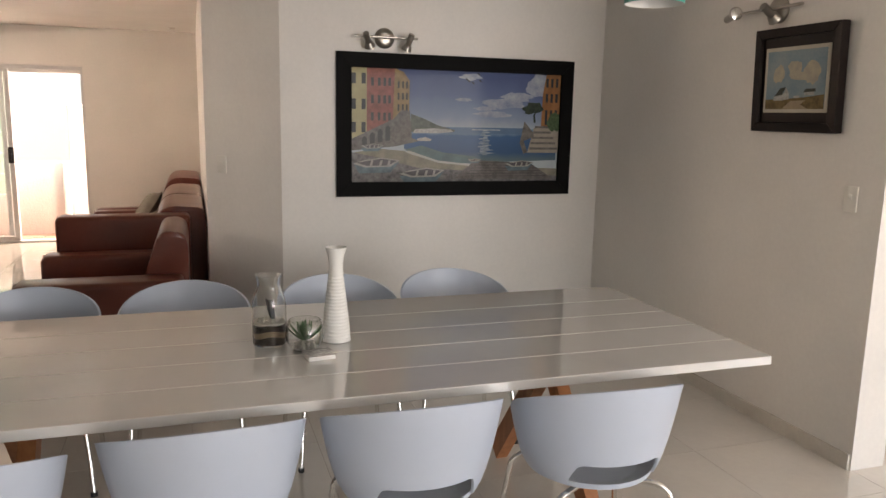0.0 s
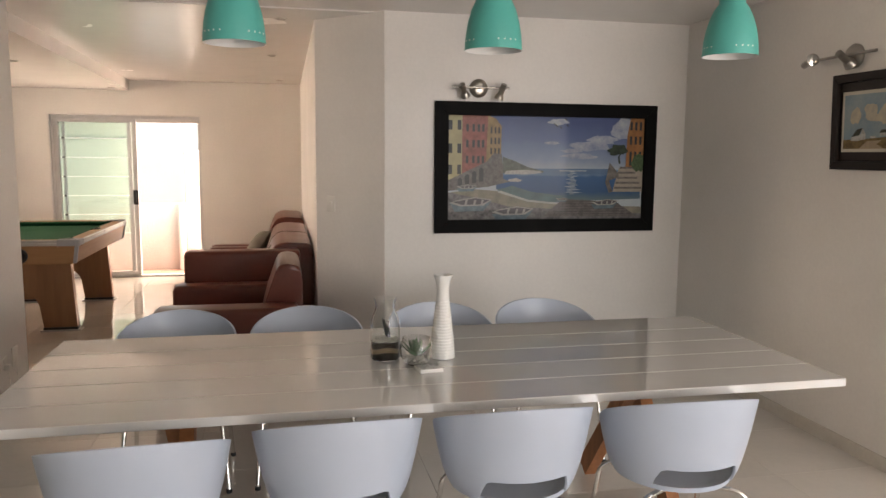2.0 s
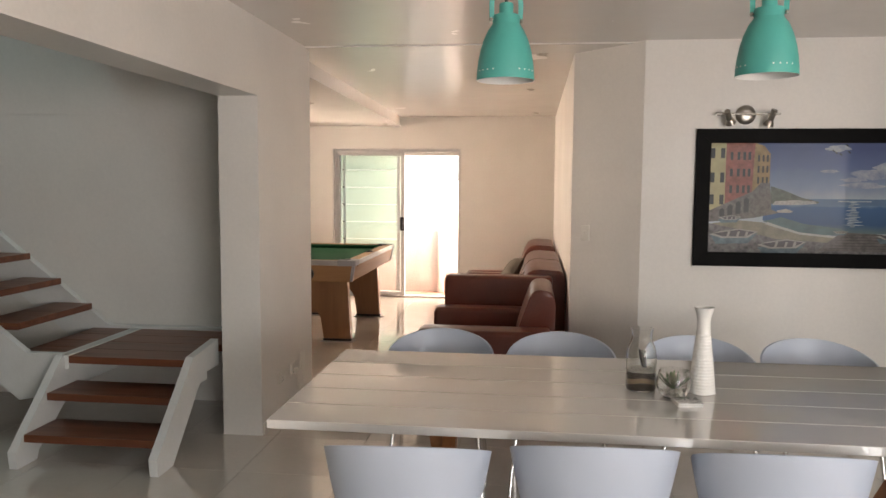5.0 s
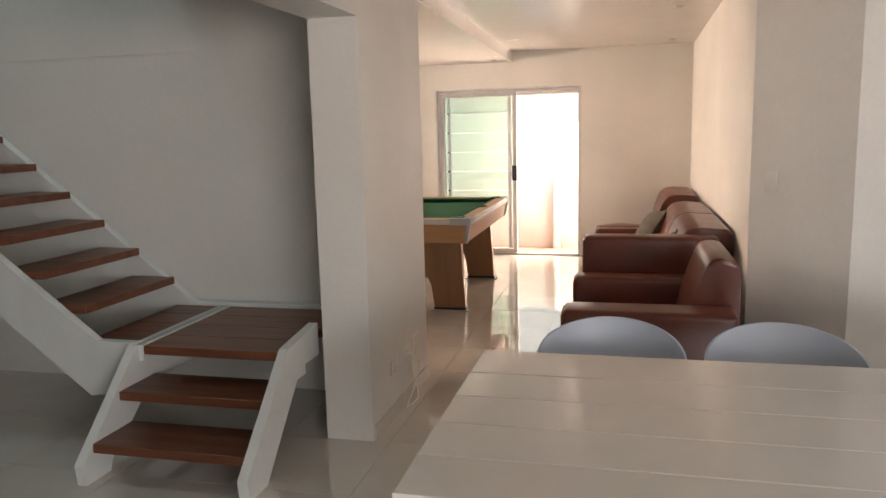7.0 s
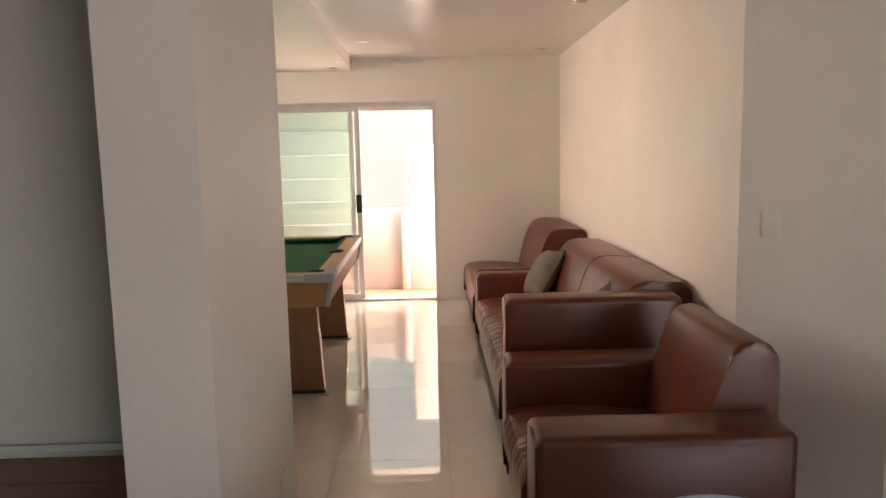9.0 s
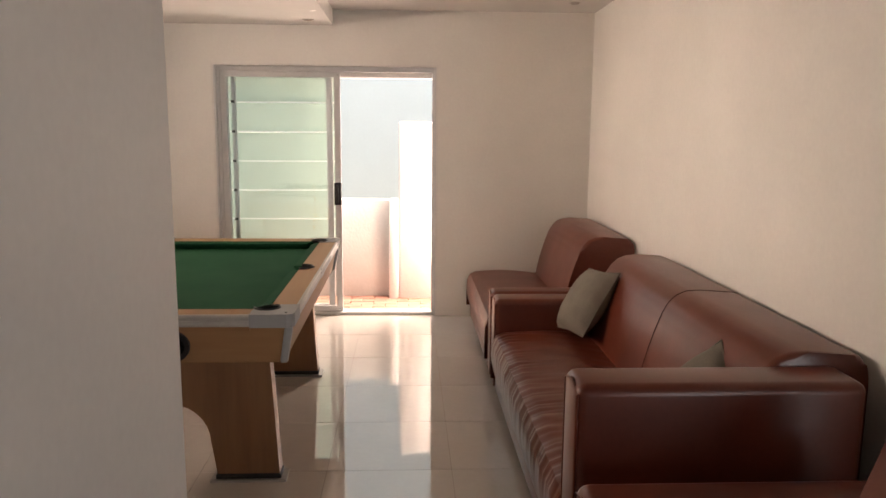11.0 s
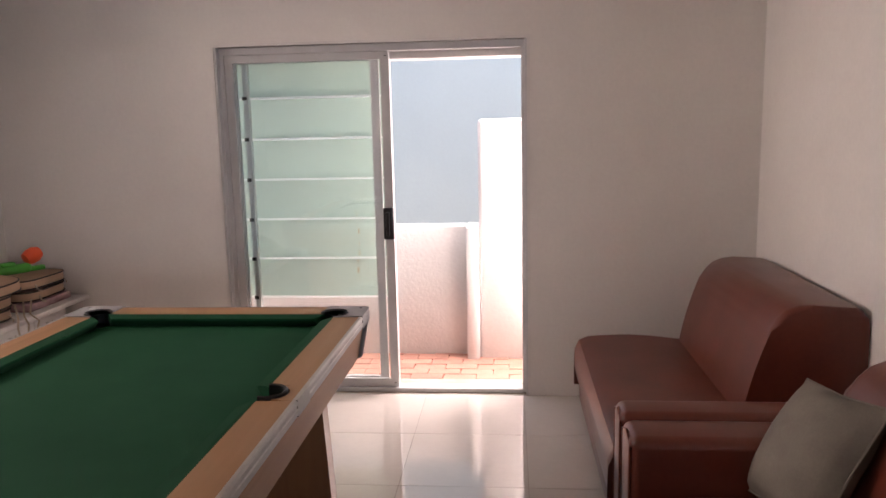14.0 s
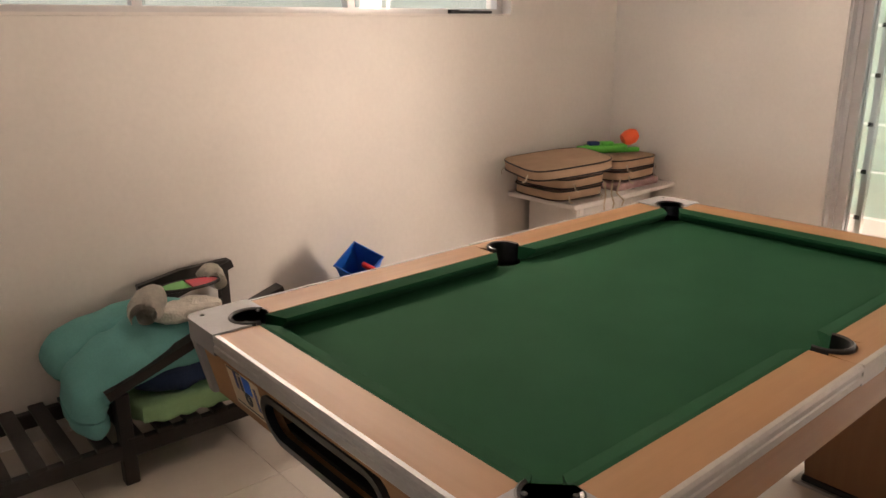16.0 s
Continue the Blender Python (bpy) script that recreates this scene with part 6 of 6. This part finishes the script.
roll("cream_fleece_roll", pose(-3.97, 7.11, 0.585, 0, 0, 60), 0.072, 0.20, 1.6)
roll("cream_fleece_roll", pose(-4.12, 7.42, 0.59, 0, 0, 80), 0.055, 0.16, 1.5)
soft_heap("cream_fleece", pose(-3.95, 7.24, 0.545), (0.13, 0.26, 0.07), FLEECE, "loose end of cream fleece lying on the quilt", "fleece", 0.012, 14, 2.6, seed=6)
racket = thing("toy_bat", -4.03, 7.285, 0.612, 88, "black rimmed toy bat with a pink and green face", "toy")
bm = bmesh.new()
tube(bm, [(0.12 * math.cos(2 * math.pi * i / 28), 0.055 * math.sin(2 * math.pi * i / 28), 0.0) for i in range(28)], 0.007, 8, closed=True)
part("rim", bm, BLACK, racket)
bm = bmesh.new()
prism(bm, [(0.115 * math.cos(radians(a)), 0.050 * math.sin(radians(a))) for a in range(-88, 89, 11)], -0.004, 0.004)
part("face", bm, PINK, racket, "pink half face")
bm = bmesh.new()
prism(bm, [(0.115 * math.cos(radians(a)), 0.050 * math.sin(radians(a))) for a in range(92, 269, 11)], -0.004, 0.004)
part("face", bm, LIME, racket, "green half face")

# ---- small fixtures ----


def downlight(x, y, z):
    d2 = thing("downlight", x, y, z, 0, "small round recessed ceiling downlight, switched off", "downlight", "downlights in the lounge ceiling")
    bm2 = bmesh.new()
    lathe(bm2, [(0.046, 0.0), (0.045, -0.005), (0.034, -0.006), (0.032, -0.001)], 28)
    part("ring", bm2, NICKEL, d2)
    bm2 = bmesh.new()
    lathe(bm2, [(0.032, -0.0015), (0.015, -0.0025), (0.0, -0.0025)], 24)
    part("bulb", bm2, LAMP_GLASS, d2)


for x, y in ((-0.10, 5.78), (-0.19, 7.68), (-0.12, 9.85)):
    downlight(x, y, z_lounge(x, y))
for x, y in ((-2.14, 10.0), (-2.5, 7.7)):
    downlight(x, y, z_lounge(x, y) - 0.125)


def wall_plate(name, m, w, h, rockers, label, category, sockets=0):
    p = tagged(new(name), label, category)
    p.matrix_basis = m
    bm2 = bmesh.new()
    box(bm2, -w / 2, w / 2, -0.009, -0.0005, -h / 2, h / 2, bevel=0.003)
    part("plate", bm2, SWITCH, p)
    for k in range(rockers):
        x = (k - (rockers - 1) / 2) * 0.028
        bm2 = bmesh.new()
        box(bm2, x - 0.011, x + 0.011, -0.013, -0.0092, 0.0 if not sockets else h * 0.12, 0.022 if not sockets else h * 0.12 + 0.02, bevel=0.002)
        part("rocker", bm2, SWITCH, p)
    bm2 = bmesh.new()
    for k in range(sockets):
        x = (k - (sockets - 1) / 2) * 0.05
        for u, v in ((0, 0.0), (-0.011, -0.02), (0.011, -0.02)):
            box(bm2, x + u - 0.004, x + u + 0.004, -0.0098, -0.0092, v - 0.014, v - 0.006)
    if sockets:
        part("pin_hole", bm2, BLACK, p)
    else:
        bm2.free()
    return p


wall_plate("light_switch", pose(0.245, 5.6735, 1.245, 0, 0, -42), 0.075, 0.118, 1, "white rocker light switch on the angled wall", "light switch")
wall_plate("light_switch", pose(X_D, 3.03, 1.26, 0, 0, -90), 0.075, 0.118, 1, "white rocker light switch on the dining wall", "light switch")
wall_plate("wall_socket", pose(X_B1, 4.80, 0.29, 0, 0, 90), 0.12, 0.085, 1, "white double wall socket low on the pillar", "wall socket", 1)
wall_plate("wall_socket", pose(X_B1, 5.05, 0.29, 0, 0, 90), 0.12, 0.085, 1, "white wall socket with a white plug in it", "wall socket", 1)
wall_plate("wall_socket", pose(X_B1, 5.26, 0.29, 0, 0, 90), 0.10, 0.13, 0, "white cover plate low on the pillar", "wall socket", 0)
lead = thing("power_lead", X_B1, 5.05, 0, 0, "white plug with a looped white cable hanging to the floor", "cable")
bm = bmesh.new()
box(bm, 0.0105, 0.045, -0.02, 0.02, 0.25, 0.29, bevel=0.006)
part("plug", bm, SWITCH, lead)
bm = bmesh.new()
tube(bm, [(0.03, 0, 0.25), (0.035, 0.01, 0.19), (0.03, 0.03, 0.13), (0.045, 0.07, 0.05), (0.06, 0.02, 0.006), (0.05, -0.08, 0.004), (0.035, -0.14, 0.004), (0.045, -0.05, 0.06), (0.05, 0.09, 0.15), (0.03, 0.17, 0.21)], 0.0035, 8)
part("cable", bm, SWITCH, lead)

# ---- floor tiles and pavers, piece by piece ----
floor = bpy.data.objects["floor"]
T = 0.587
bm = bmesh.new()
box(bm, 0.0012, T - 0.0012, 0.0012, T - 0.0012, -0.0038, 0.0)
tile_mesh = finish("tile", bm, TILE, False)
edge_bm = bmesh.new()
GX, GY = -1.757, 9.70
count = 0
for i in range(-9, 15):
    for j in range(-23, 2):
        x0, y0 = GX + i * T, GY + j * T
        if x0 > 6.2 or x0 + T < -6.2 or y0 + T < -3.5 or y0 > Y_F:
            continue
        inside = -4.4 < x0 + T / 2 < 3.2 and 1.2 < y0 + T / 2 and not (x0 > 0.15 and y0 > 5.4) and not (x0 < -3.6 and y0 < 5.2)
        whole = y0 + T <= 10.30
        if inside and whole and count < 300:
            t = new("tile", tile_mesh)
            t.parent = floor
            t.matrix_basis = pose(x0, y0, 0)
            count += 1
        else:
            box(edge_bm, x0 + 0.0012, x0 + T - 0.0012, y0 + 0.0012, min(y0 + T, 10.30) - 0.0012, -0.0038, 0.0)
rest = new("tile_field", finish("tile_field", edge_bm, TILE, False))
rest.parent = floor
rest["kind"] = "stuff"

ground = bpy.data.objects["ground"]
bm = bmesh.new()
box(bm, 0.002, 0.218, 0.002, 0.106, -0.02, 0.0, bevel=0.004, seg=1)
brick_mesh = finish("brick", bm, BRICK, False)
for j in range(7):
    for i in range(14):
        x0 = -3.35 + i * 0.22 + (0.11 if j % 2 else 0.0)
        b = new("brick", brick_mesh)
        b.parent = ground
        b.matrix_basis = pose(x0, 10.60 + j * 0.108, -0.046 + 0.003 * math.sin(i * 3.1 + j * 1.7), 0.4 * math.sin(i * 2.0 + j), 0.3 * math.cos(i + j * 2.0), 0.6 * math.sin(i * 1.3 + j * 2.9))
